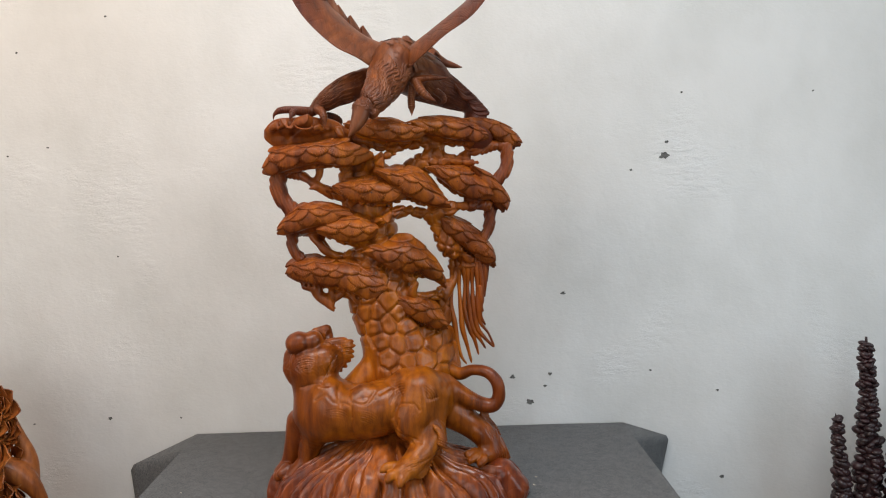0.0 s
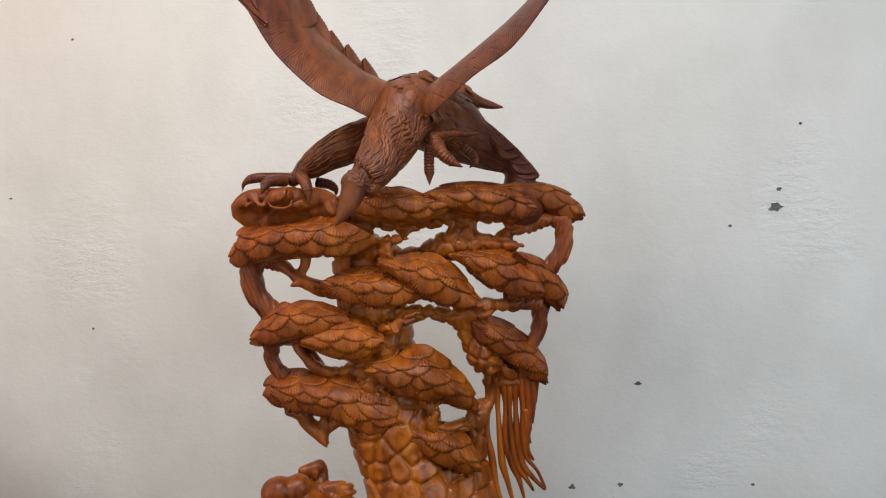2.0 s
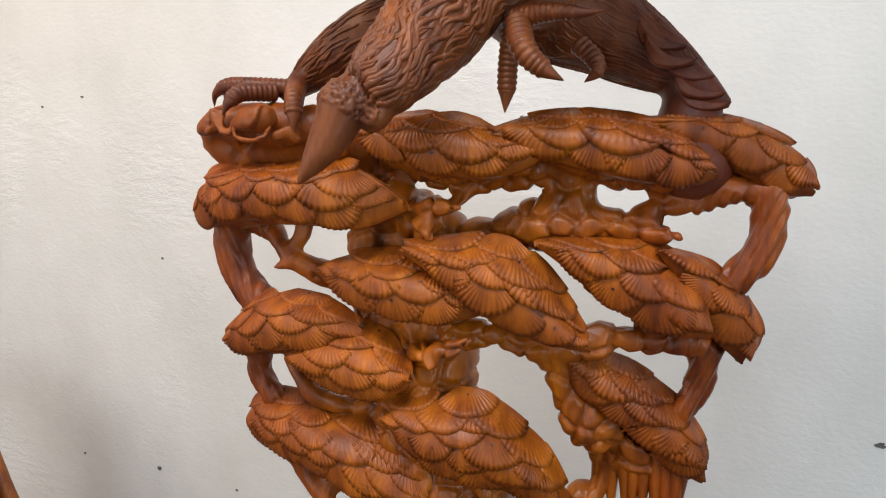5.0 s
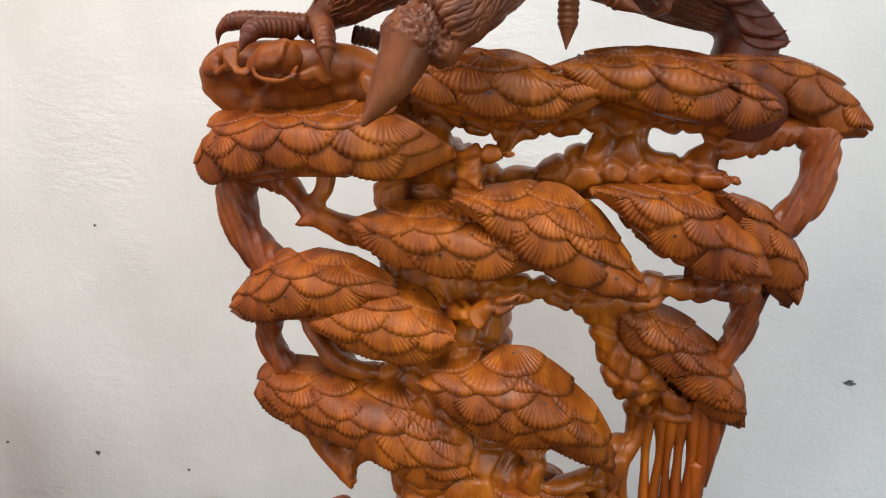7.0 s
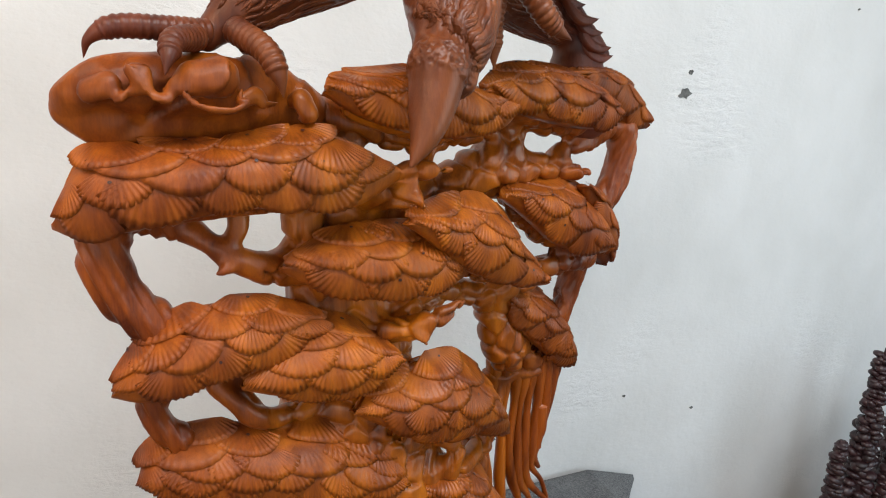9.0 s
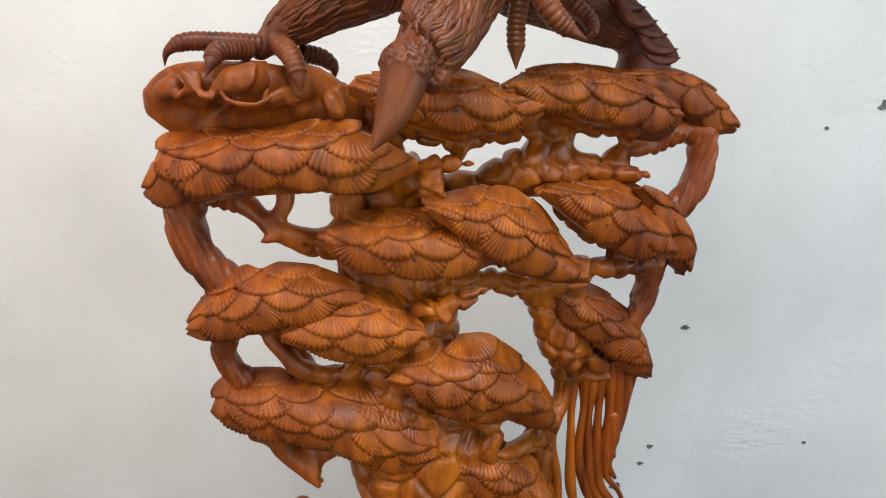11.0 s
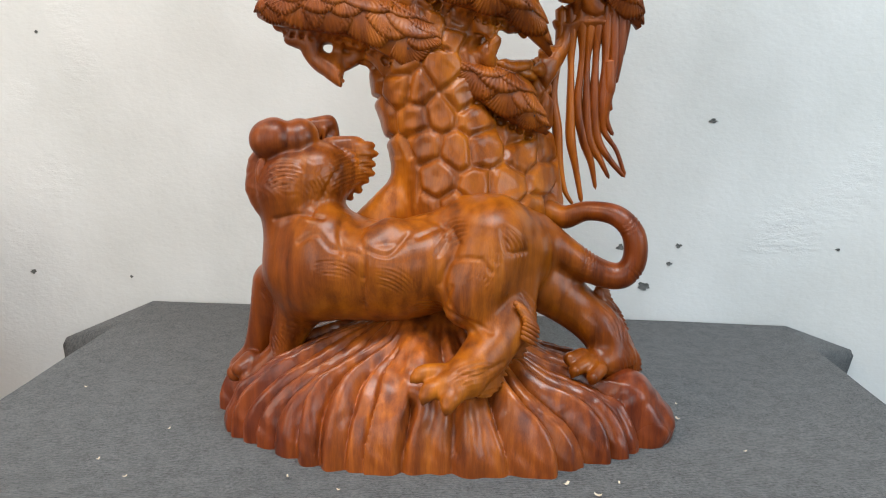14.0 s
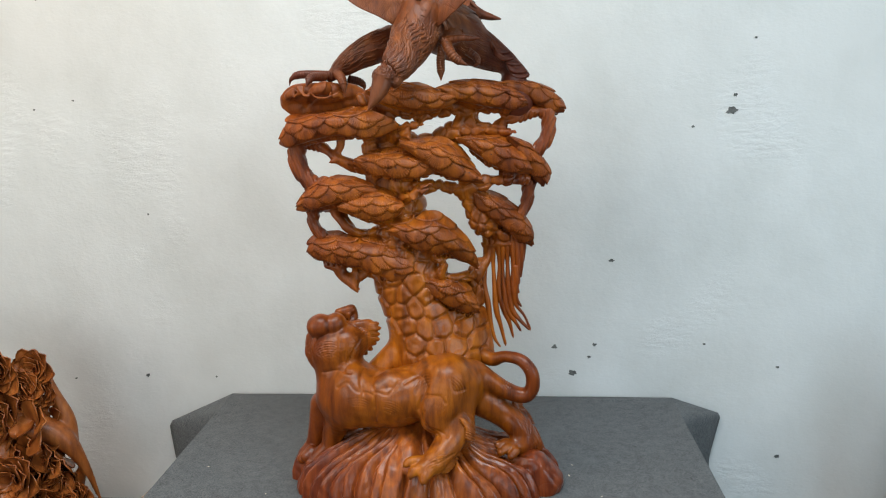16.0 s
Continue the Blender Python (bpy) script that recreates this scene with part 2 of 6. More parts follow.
class Field:
    """A block of space that holds the distance to a carved solid."""

    def __init__(self, lo, hi, step):
        self.lo, self.step = np.array(lo), step
        self.n = np.ceil((np.array(hi) - self.lo) / step).astype(int) + 1
        self.d = np.full(self.n, 1.0, dtype=np.float32)

    def block(self, lo, hi):
        a = np.clip(np.floor((np.array(lo) - self.lo) / self.step).astype(int), 0, self.n)
        b = np.clip(np.ceil((np.array(hi) - self.lo) / self.step).astype(int) + 1, 0, self.n)
        if np.any(b <= a):
            return None, None
        axes = [(self.lo[i] + self.step * np.arange(a[i], b[i])).astype(np.float32) for i in range(3)]
        return tuple(slice(p, q) for p, q in zip(a, b)), np.meshgrid(*axes, indexing="ij", sparse=True)

    def join(self, sl, d, k):
        old = self.d[sl]
        h = np.maximum(k - np.abs(old - d), 0.0) / k
        self.d[sl] = np.minimum(old, d) - h * h * k * 0.25

    def cut(self, sl, d, k):
        old = self.d[sl]
        h = np.maximum(k - np.abs(old + d), 0.0) / k
        self.d[sl] = np.maximum(old, -d) + h * h * k * 0.25

    def cone(self, p, q, k=0.01, carve=False):
        a, b = np.array(p[:3]), np.array(q[:3])
        ra, rb = p[3], q[3]
        m = max(ra, rb) + k + 0.012
        sl, g = self.block(np.minimum(a, b) - m, np.maximum(a, b) + m)
        if sl is None:
            return
        ab = b - a
        t = sum((g[i] - a[i]) * ab[i] for i in range(3)) / max(float(ab @ ab), 1e-9)
        t = np.clip(t, 0, 1)
        d = np.sqrt(sum((g[i] - a[i] - t * ab[i]) ** 2 for i in range(3))) - (ra + (rb - ra) * t)
        (self.cut if carve else self.join)(sl, d, k)

    def skin(self):
        """The surface as vertices, quads and outward normals (surface nets)."""
        d, n = self.d, self.n
        inside = d < 0
        corners = [inside[i:n[0] - 1 + i, j:n[1] - 1 + j, l:n[2] - 1 + l] for i in (0, 1) for j in (0, 1) for l in (0, 1)]
        count = sum(c.astype(np.int8) for c in corners)
        cells = np.argwhere((count > 0) & (count < 8))
        ids = np.full(n - 1, -1, dtype=np.int64)
        ids[tuple(cells.T)] = np.arange(len(cells))
        acc, num = np.zeros((len(cells), 3)), np.zeros(len(cells))
        for axis in range(3):
            o1, o2 = [x for x in range(3) if x != axis]
            for p in (0, 1):
                for q in (0, 1):
                    c0 = cells.copy()
                    c0[:, o1] += p
                    c0[:, o2] += q
                    c1 = c0.copy()
                    c1[:, axis] += 1
                    a, b = d[tuple(c0.T)], d[tuple(c1.T)]
                    hit = (a < 0) != (b < 0)
                    t = np.where(hit, a / np.where(hit, a - b, 1.0), 0.0)
                    pos = c0.astype(float)
                    pos[:, axis] += t
                    acc += pos * hit[:, None]
                    num += hit
        verts = self.lo + self.step * acc / num[:, None]
        quads = []
        for axis in range(3):
            o1, o2 = (axis + 1) % 3, (axis + 2) % 3
            sl0, sl1 = [slice(None)] * 3, [slice(None)] * 3
            sl0[axis], sl1[axis] = slice(0, -1), slice(1, None)
            a, b = inside[tuple(sl0)], inside[tuple(sl1)]
            for flip, hit in ((False, a & ~b), (True, ~a & b)):
                e = np.argwhere(hit)
                e = e[np.all((e[:, [o1, o2]] > 0) & (e[:, [o1, o2]] < n[[o1, o2]] - 1), axis=1)]
                ring = []
                for p, q in ((-1, -1), (0, -1), (0, 0), (-1, 0)):
                    c = e.copy()
                    c[:, o1] += p
                    c[:, o2] += q
                    ring.append(ids[tuple(c.T)])
                quads.append(np.stack(ring[::-1] if flip else ring, axis=1))
        quads = np.concatenate(quads)
        quads = quads[np.all(quads >= 0, axis=1)]
        gi = np.clip(np.round((verts - self.lo) / self.step).astype(int), 1, n - 2)
        normal = np.stack([d[tuple((gi + e).T)] - d[tuple((gi - e).T)] for e in np.eye(3, dtype=int)], axis=1)
        normal /= np.linalg.norm(normal, axis=1, keepdims=True) + 1e-9
        return verts, quads, normal


def relax(v, f, rounds):
    """Smooths a skin by moving each corner towards its neighbours."""
    for _ in range(rounds):
        acc, num = np.zeros_like(v), np.zeros(len(v))
        for k in range(4):
            for o in (1, 3):
                np.add.at(acc, f[:, k], v[f[:, (k + o) % 4]])
                np.add.at(num, f[:, k], 1)
        v = 0.4 * v + 0.6 * acc / num[:, None]
    return v


def tube(field, k, *knots):
    """A limb of round cones along a curve through knots of x, y, z, radius."""
    path = spline(knots, 5 * len(knots) - 4) if len(knots) > 2 else np.array(knots)
    m = path[:, 3].max() + k + 0.01
    sl, g = field.block(path[:, :3].min(axis=0) - m, path[:, :3].max(axis=0) + m)
    if sl is None:
        return
    d = 1.0
    for p, q in zip(path, path[1:]):
        ab = q[:3] - p[:3]
        t = np.clip(sum((g[i] - p[i]) * ab[i] for i in range(3)) / max(float(ab @ ab), 1e-9), 0, 1)
        d = np.minimum(d, np.sqrt(sum((g[i] - p[i] - t * ab[i]) ** 2 for i in range(3))) - (p[3] + (q[3] - p[3]) * t))
    field.join(sl, d.astype(np.float32), k)


def spline(points, n):
    """n points along a Catmull-Rom curve."""
    pts = [np.array(p, dtype=float) for p in points]
    pts = [2 * pts[0] - pts[1]] + pts + [2 * pts[-1] - pts[-2]]
    out = []
    for s in np.linspace(0, len(pts) - 3 - 1e-6, n):
        i, f = int(s), s - int(s)
        a, b, c, d = pts[i:i + 4]
        out.append(0.5 * (2 * b + (c - a) * f + (2 * a - 5 * b + 4 * c - d) * f * f + (3 * b - a - 3 * c + d) * f ** 3))
    return np.array(out)


PIECES = []  # (verts, faces, material index) of the one carving


def sweep(knots, mat, n=40, m=10, flat=1.0):
    """A round-ended tapering strand through knots of x, y, z, radius."""
    path = spline(knots, n)
    tan = np.gradient(path[:, :3], axis=0)
    tan /= np.linalg.norm(tan, axis=1, keepdims=True)
    side = np.cross(tan, (0.1, -1.0, 0.1))
    side /= np.linalg.norm(side, axis=1, keepdims=True)
    up = np.cross(side, tan)
    a = np.linspace(0, 2 * math.pi, m, endpoint=False)
    r = path[:, 3].copy()
    r[0] = r[-1] = 0.0002
    pts = path[:, None, :3] + r[:, None, None] * (np.cos(a)[None, :, None] * side[:, None] + flat * np.sin(a)[None, :, None] * up[:, None])
    ids = np.arange(n * m).reshape(n, m)
    nxt = np.roll(ids, -1, axis=1)
    PIECES.append((pts.reshape(-1, 3), np.stack([ids[:-1], nxt[:-1], nxt[1:], ids[1:]], axis=-1).reshape(-1, 4), mat))


def unit(v):
    return np.array(v, dtype=float) / np.linalg.norm(v)


# ---- carving: mound, animal below, trunk and limbs ----
core = Field((-0.33, 1.25, 0.90), (0.24, 1.53, 1.53), 0.0023)
beast = Field((-0.335, 1.175, 0.742), (0.215, 1.53, 1.11), 0.0018)


def mound(field):
    """Fluted root mound: narrow folds fan out on one side, broad lobes on the other."""
    draw = random.Random(11)
    edges = [-math.pi - 0.2]
    while edges[-1] < math.pi + 0.2:
        e = edges[-1]
        edges.append(e + (draw.uniform(0.17, 0.26) if -1.68 < e < -1.15 else draw.uniform(0.09, 0.17) if -1.15 < e < 0.3 else 0.13 if -1.82 < e < -1.68 else draw.uniform(0.085, 0.155)))
    gain = np.array([draw.uniform(0.55, 1.15) for _ in edges])
    flat = np.array([1.0 if -1.82 < e < -1.68 else 0.0 for e in edges])
    edges = np.array(edges)
    sl, (x, y, z) = field.block((-0.335, 1.2, 0.74), (0.22, 1.53, 0.96))
    dx, dy = (x + 0.064) / 0.248, (y - 1.375) / np.where(y < 1.375, 0.142, 0.13)
    r = np.sqrt(dx * dx + dy * dy) + 1e-5
    inner = 1 - np.minimum(r, 1)
    phi = np.clip(np.arctan2(dy, dx) + 0.22 * inner * np.tanh(dx * 5) + 0.03 * np.sin(r * 11 + np.arctan2(dy, dx) * 7), -math.pi, math.pi)
    seg = np.clip(np.searchsorted(edges, phi) - 1, 0, len(edges) - 2)
    f = (phi - edges[seg]) / (edges[seg + 1] - edges[seg])
    wide = edges[seg + 1] - edges[seg]
    flute = gain[seg] * (1 - np.abs(2 * f - 1) ** 2.4) + np.where(wide > 0.19, 0.25, 0.10) * np.sin(f * 3 * math.pi + gain[seg] * 9) * f * (1 - f) * 3
    flute = np.where(flat[seg] > 0, 0.75, flute)
    lobe = 1.0 + (0.04 + 0.25 * wide.clip(0, 0.2)) * (flute - 0.6) + 0.05 * np.abs(np.sin(phi * 4.6 + 0.8)) + 0.03 * np.sin(phi * 3 + 0.5) + 0.02 * np.sin(phi * 5)
    q = r / lobe
    rise = np.clip(1 - q, 0, 1)
    right = np.clip(dx / 0.5, 0, 1)
    h = 0.752 + 0.036 + 0.118 * rise ** 0.8 - 0.036 * right * (1 - q * 0.7).clip(0, 1) + 0.020 * (flute - 0.6) * np.clip(q * 2.4 - 0.85, 0, 1) * (0.35 + 1.1 * np.clip(wide * 3, 0, 1)) + 0.014 * np.clip(-dy, 0, 1) - 0.02 * np.clip(q - 0.8, 0, 1)
    top = (z - h) * 0.75
    side = (q - 1.0 + 0.35 * np.clip(z - 0.765, 0, 0.2)) * 0.135
    k = 0.026
    m = np.maximum(k - np.abs(top - side), 0) / k
    field.join(sl, (np.maximum(top, side) + m * m * k * 0.25).astype(np.float32), 0.006)


base_block = Field((-0.335, 1.175, 0.742), (0.215, 1.53, 0.96), 0.0018)
mound(base_block)
tube(beast, 0.02, (-0.200, 1.345, 0.931, 0.0548), (-0.168, 1.330, 0.935, 0.0517))  # t chest
tube(beast, 0.02, (-0.176, 1.340, 0.933, 0.0530), (-0.112, 1.330, 0.931, 0.0532), (-0.058, 1.335, 0.944, 0.0531), (-0.017, 1.340, 0.957, 0.0554), (0.007, 1.350, 0.950, 0.0536))  # t body
tube(beast, 0.02, (-0.190, 1.345, 0.950, 0.0464), (-0.210, 1.350, 0.980, 0.0446), (-0.218, 1.350, 1.011, 0.0431))  # t neck
tube(beast, 0.02, (-0.213, 1.345, 1.024, 0.0414), (-0.195, 1.345, 1.031, 0.0364))  # t head
tube(beast, 0.014, (-0.179, 1.315, 0.969, 0.0308), (-0.168, 1.305, 0.941, 0.0329), (-0.189, 1.315, 0.907, 0.0277))  # t shoulder
tube(beast, 0.014, (-0.108, 1.305, 0.973, 0.0197), (-0.126, 1.292, 0.957, 0.0206), (-0.106, 1.290, 0.946, 0.0206), (-0.090, 1.300, 0.939, 0.0174))  # t scapula
tube(beast, 0.014, (-0.023, 1.330, 0.983, 0.0331), (0.016, 1.345, 0.969, 0.0337))  # t hip
tube(beast, 0.007, (-0.004, 1.312, 0.972, 0.0439), (-0.015, 1.297, 0.937, 0.0366), (-0.026, 1.287, 0.912, 0.0245))  # t thigh
tube(beast, 0.007, (0.010, 1.322, 0.955, 0.0387), (0.015, 1.315, 0.921, 0.0305), (0.018, 1.308, 0.898, 0.0234))  # t thigh b
tube(beast, 0.007, (0.046, 1.375, 0.920, 0.0353), (0.088, 1.375, 0.889, 0.0266), (0.117, 1.370, 0.866, 0.0252), (0.137, 1.370, 0.834, 0.0228))  # t hind far
tube(beast, 0.010, (-0.025, 1.288, 0.910, 0.0217), (-0.002, 1.293, 0.896, 0.0230), (0.018, 1.298, 0.896, 0.0231))  # t shank
tube(beast, 0.010, (0.016, 1.297, 0.889, 0.0231), (-0.005, 1.272, 0.866, 0.0242), (-0.022, 1.248, 0.852, 0.0197))  # t meta
tube(beast, 0.010, (-0.026, 1.240, 0.848, 0.0195), (-0.039, 1.230, 0.844, 0.0161))  # t paw h
tube(beast, 0.010, (0.127, 1.360, 0.833, 0.0188), (0.107, 1.345, 0.831, 0.0148))  # t paw f
tube(beast, 0.010, (-0.247, 1.360, 0.906, 0.0269), (-0.261, 1.360, 0.859, 0.0195), (-0.273, 1.360, 0.825, 0.0157), (-0.286, 1.350, 0.808, 0.0156))  # t fore far
tube(beast, 0.010, (-0.202, 1.330, 0.909, 0.0319), (-0.221, 1.335, 0.865, 0.0200), (-0.234, 1.335, 0.835, 0.0164), (-0.256, 1.330, 0.813, 0.0152))  # t fore near
tube(beast, 0.010, (0.043, 1.360, 0.971, 0.0221), (0.081, 1.360, 0.947, 0.0174), (0.112, 1.360, 0.931, 0.0153), (0.136, 1.358, 0.929, 0.0142), (0.148, 1.356, 0.947, 0.0130), (0.145, 1.356, 0.975, 0.0124), (0.127, 1.365, 0.993, 0.0114), (0.098, 1.380, 0.995, 0.0107), (0.075, 1.390, 0.986, 0.0130), (0.057, 1.400, 0.990, 0.0143))  # t tail
tube(beast, 0.010, (-0.174, 1.360, 1.033, 0.0247), (-0.162, 1.372, 1.035, 0.0212))  # t ruff
tube(beast, 0.010, (-0.250, 1.345, 1.041, 0.0183), (-0.254, 1.340, 1.018, 0.0146))  # t cheek
tube(beast, 0.010, (-0.256, 1.340, 1.036, 0.0097), (-0.258, 1.338, 1.015, 0.0097), (-0.253, 1.335, 0.999, 0.0079))  # t ear
tube(beast, 0.0015, (-0.183, 1.357, 1.061, 0.0098), (-0.172, 1.362, 1.064, 0.0074), (-0.174, 1.368, 1.067, 0.0043), (-0.171, 1.370, 1.067, 0.0019))  # ruff
tube(beast, 0.0015, (-0.176, 1.357, 1.062, 0.0098), (-0.158, 1.362, 1.065, 0.0073), (-0.152, 1.368, 1.066, 0.0043), (-0.148, 1.370, 1.066, 0.0019))  # ruff
tube(beast, 0.0015, (-0.175, 1.357, 1.058, 0.0098), (-0.152, 1.362, 1.060, 0.0073), (-0.140, 1.368, 1.062, 0.0043), (-0.137, 1.370, 1.061, 0.0019))  # ruff
tube(beast, 0.0015, (-0.174, 1.357, 1.054, 0.0098), (-0.149, 1.362, 1.054, 0.0074), (-0.137, 1.368, 1.053, 0.0043), (-0.133, 1.370, 1.053, 0.0019))  # ruff
tube(beast, 0.0015, (-0.174, 1.357, 1.049, 0.0098), (-0.150, 1.362, 1.046, 0.0074), (-0.139, 1.368, 1.042, 0.0043), (-0.136, 1.370, 1.041, 0.0019))  # ruff
tube(beast, 0.0015, (-0.175, 1.357, 1.044, 0.0098), (-0.152, 1.362, 1.038, 0.0074), (-0.140, 1.368, 1.032, 0.0043), (-0.137, 1.370, 1.032, 0.0019))  # ruff
tube(beast, 0.0015, (-0.177, 1.357, 1.037, 0.0098), (-0.155, 1.362, 1.031, 0.0074), (-0.147, 1.368, 1.024, 0.0044), (-0.143, 1.370, 1.023, 0.0019))  # ruff
tube(beast, 0.0015, (-0.179, 1.357, 1.031, 0.0098), (-0.161, 1.362, 1.022, 0.0074), (-0.154, 1.368, 1.013, 0.0044), (-0.151, 1.370, 1.013, 0.0019))  # ruff
tube(beast, 0.0015, (-0.183, 1.357, 1.025, 0.0099), (-0.167, 1.362, 1.015, 0.0074), (-0.164, 1.368, 1.005, 0.0044), (-0.161, 1.370, 1.004, 0.0019))  # ruff
tube(beast, 0.0015, (-0.188, 1.357, 1.019, 0.0099), (-0.175, 1.362, 1.008, 0.0075), (-0.175, 1.368, 0.997, 0.0044), (-0.171, 1.370, 0.996, 0.0019))  # ruff
tube(beast, 0.016, (-0.197, 1.325, 0.959, 0.0265), (-0.179, 1.312, 0.948, 0.0273), (-0.174, 1.315, 0.916, 0.0252))  # blade
tube(beast, 0.006, (-0.212, 1.330, 0.921, 0.0233), (-0.223, 1.335, 0.879, 0.0175), (-0.234, 1.335, 0.852, 0.0139))  # upper arm
tube(beast, 0.012, (0.001, 1.325, 0.980, 0.0341), (0.022, 1.325, 0.960, 0.0295))  # hip
tube(beast, 0.008, (-0.030, 1.292, 0.938, 0.0229), (-0.028, 1.284, 0.922, 0.0205), (-0.013, 1.285, 0.906, 0.0148))  # knee
tube(beast, 0.02, (-0.103, 1.308, 0.938, 0.0341), (-0.074, 1.308, 0.947, 0.0351))  # rib
tube(beast, 0.0035, (-0.240, 1.330, 1.068, 0.0213), (-0.235, 1.330, 1.070, 0.0213))  # t muzzle
tube(beast, 0.0035, (-0.214, 1.338, 1.069, 0.0203), (-0.210, 1.340, 1.071, 0.0197))  # t muzzle b
tube(beast, 0.0035, (-0.201, 1.385, 1.071, 0.0076), (-0.192, 1.392, 1.080, 0.0095), (-0.189, 1.388, 1.065, 0.0101), (-0.190, 1.375, 1.048, 0.0125))  # t jaw
tube(beast, 0.0035, (-0.213, 1.375, 1.082, 0.0075), (-0.192, 1.388, 1.084, 0.0101))  # t jaw b
tube(beast, 0.0035, (-0.207, 1.370, 1.054, 0.0162), (-0.192, 1.370, 1.044, 0.0175))  # t jaw c
tube(beast, 0.0035, (-0.285, 1.345, 0.809, 0.0129), (-0.289, 1.335, 0.806, 0.0102))  # t paw a
tube(beast, 0.0035, (-0.258, 1.330, 0.809, 0.0127), (-0.269, 1.320, 0.804, 0.0100))  # t paw b
tube(beast, 0.0035, (-0.271, 1.335, 0.820, 0.0127), (-0.279, 1.322, 0.816, 0.0094))  # t paw c
tube(beast, 0.0035, (-0.045, 1.240, 0.854, 0.0092), (-0.063, 1.233, 0.855, 0.0086), (-0.070, 1.230, 0.852, 0.0064))  # t toe a
tube(beast, 0.0035, (-0.044, 1.228, 0.844, 0.0102), (-0.055, 1.222, 0.843, 0.0096), (-0.061, 1.219, 0.837, 0.0064))  # t toe b
tube(beast, 0.0035, (-0.033, 1.225, 0.840, 0.0112), (-0.037, 1.216, 0.837, 0.0095), (-0.039, 1.212, 0.830, 0.0063))  # t toe c
tube(beast, 0.0035, (0.097, 1.345, 0.841, 0.0086), (0.083, 1.335, 0.840, 0.0073))  # t toe d
tube(beast, 0.0035, (0.099, 1.335, 0.835, 0.0091), (0.088, 1.325, 0.831, 0.0072))  # t toe e
tube(beast, 0.0035, (0.114, 1.332, 0.830, 0.0091), (0.107, 1.322, 0.825, 0.0072))  # t toe g
tube(beast, 0.002, (-0.070, 1.229, 0.852, 0.0048), (-0.076, 1.229, 0.847, 0.0016))  # claw a
tube(beast, 0.002, (-0.061, 1.216, 0.838, 0.0048), (-0.063, 1.217, 0.830, 0.0016))  # claw b
tube(beast, 0.002, (-0.039, 1.209, 0.832, 0.0047), (-0.041, 1.211, 0.824, 0.0016))  # claw c
tube(beast, 0.002, (0.088, 1.322, 0.832, 0.0048), (0.085, 1.322, 0.824, 0.0018))  # claw d
tube(beast, 0.002, (0.107, 1.319, 0.826, 0.0048), (0.105, 1.320, 0.818, 0.0018))  # claw e
tube(beast, 0.002, (-0.204, 1.375, 1.080, 0.0037), (-0.204, 1.375, 1.073, 0.0019))  # tooth a
tube(beast, 0.002, (-0.199, 1.376, 1.079, 0.0037), (-0.199, 1.375, 1.070, 0.0019))  # tooth b
tube(beast, 0.002, (-0.193, 1.377, 1.078, 0.0037), (-0.194, 1.376, 1.068, 0.0019))  # tooth c
tube(beast, 0.002, (-0.197, 1.370, 1.058, 0.0037), (-0.198, 1.372, 1.065, 0.0019))  # tooth d


def fur_fringe(field, out, count, *knots):
    """A row of short carved tufts along the back of a leg."""
    for p in spline(knots, count):
        field.cone((*(p[:3] - 0.9 * np.array(out)), 0.0058), (*(p[:3] + 0.55 * np.array(out)), 0.0016), 0.002)


fur_fringe(beast, (0.007, 0.003, -0.003), 13, (0.029, 1.310, 0.917, 0.0041), (0.040, 1.305, 0.898, 0.0041), (0.039, 1.300, 0.878, 0.0041), (0.028, 1.290, 0.857, 0.0040))
fur_fringe(beast, (0.007, 0.003, -0.004), 9, (0.016, 1.280, 0.854, 0.0040), (0.006, 1.262, 0.836, 0.0039), (-0.005, 1.250, 0.829, 0.0039))
fur_fringe(beast, (0.008, 0.004, -0.001), 12, (0.123, 1.380, 0.906, 0.0044), (0.130, 1.375, 0.888, 0.0044), (0.140, 1.370, 0.867, 0.0044), (0.149, 1.370, 0.849, 0.0044))
fur_fringe(beast, (0.008, 0.003, -0.002), 7, (0.151, 1.370, 0.847, 0.0044), (0.161, 1.370, 0.831, 0.0044), (0.161, 1.370, 0.816, 0.0044))
fur_fringe(beast, (0.006, 0.0, -0.003), 6, (-0.229, 1.330, 0.850, 0.0038), (-0.228, 1.330, 0.837, 0.0038), (-0.234, 1.330, 0.824, 0.0038))
tube(base_block, 0.012, (-0.094, 1.330, 0.869, 0.0159), (-0.074, 1.290, 0.846, 0.0175), (-0.076, 1.260, 0.827, 0.0124))
tube(base_block, 0.012, (-0.263, 1.320, 0.793, 0.0188), (-0.284, 1.320, 0.758, 0.0140))
tube(base_block, 0.02, (0.148, 1.345, 0.800, 0.027), (0.172, 1.350, 0.765, 0.030))
tube(core, 0.014, (0.038, 1.405, 1.441, 0.0192), (0.034, 1.400, 1.420, 0.0230), (0.011, 1.398, 1.408, 0.0231), (-0.026, 1.400, 1.393, 0.0203), (-0.069, 1.405, 1.380, 0.0294))  # trunk top
tube(core, 0.014, (-0.098, 1.405, 1.394, 0.0364), (-0.096, 1.410, 1.358, 0.0423), (-0.093, 1.410, 1.306, 0.0458), (-0.085, 1.400, 1.261, 0.0461), (-0.090, 1.400, 1.210, 0.0513))  # trunk middle
tube(core, 0.014, (-0.135, 1.378, 1.404, 0.0166), (-0.138, 1.376, 1.381, 0.0158), (-0.131, 1.380, 1.351, 0.0209), (-0.127, 1.385, 1.309, 0.0244))  # trunk edge
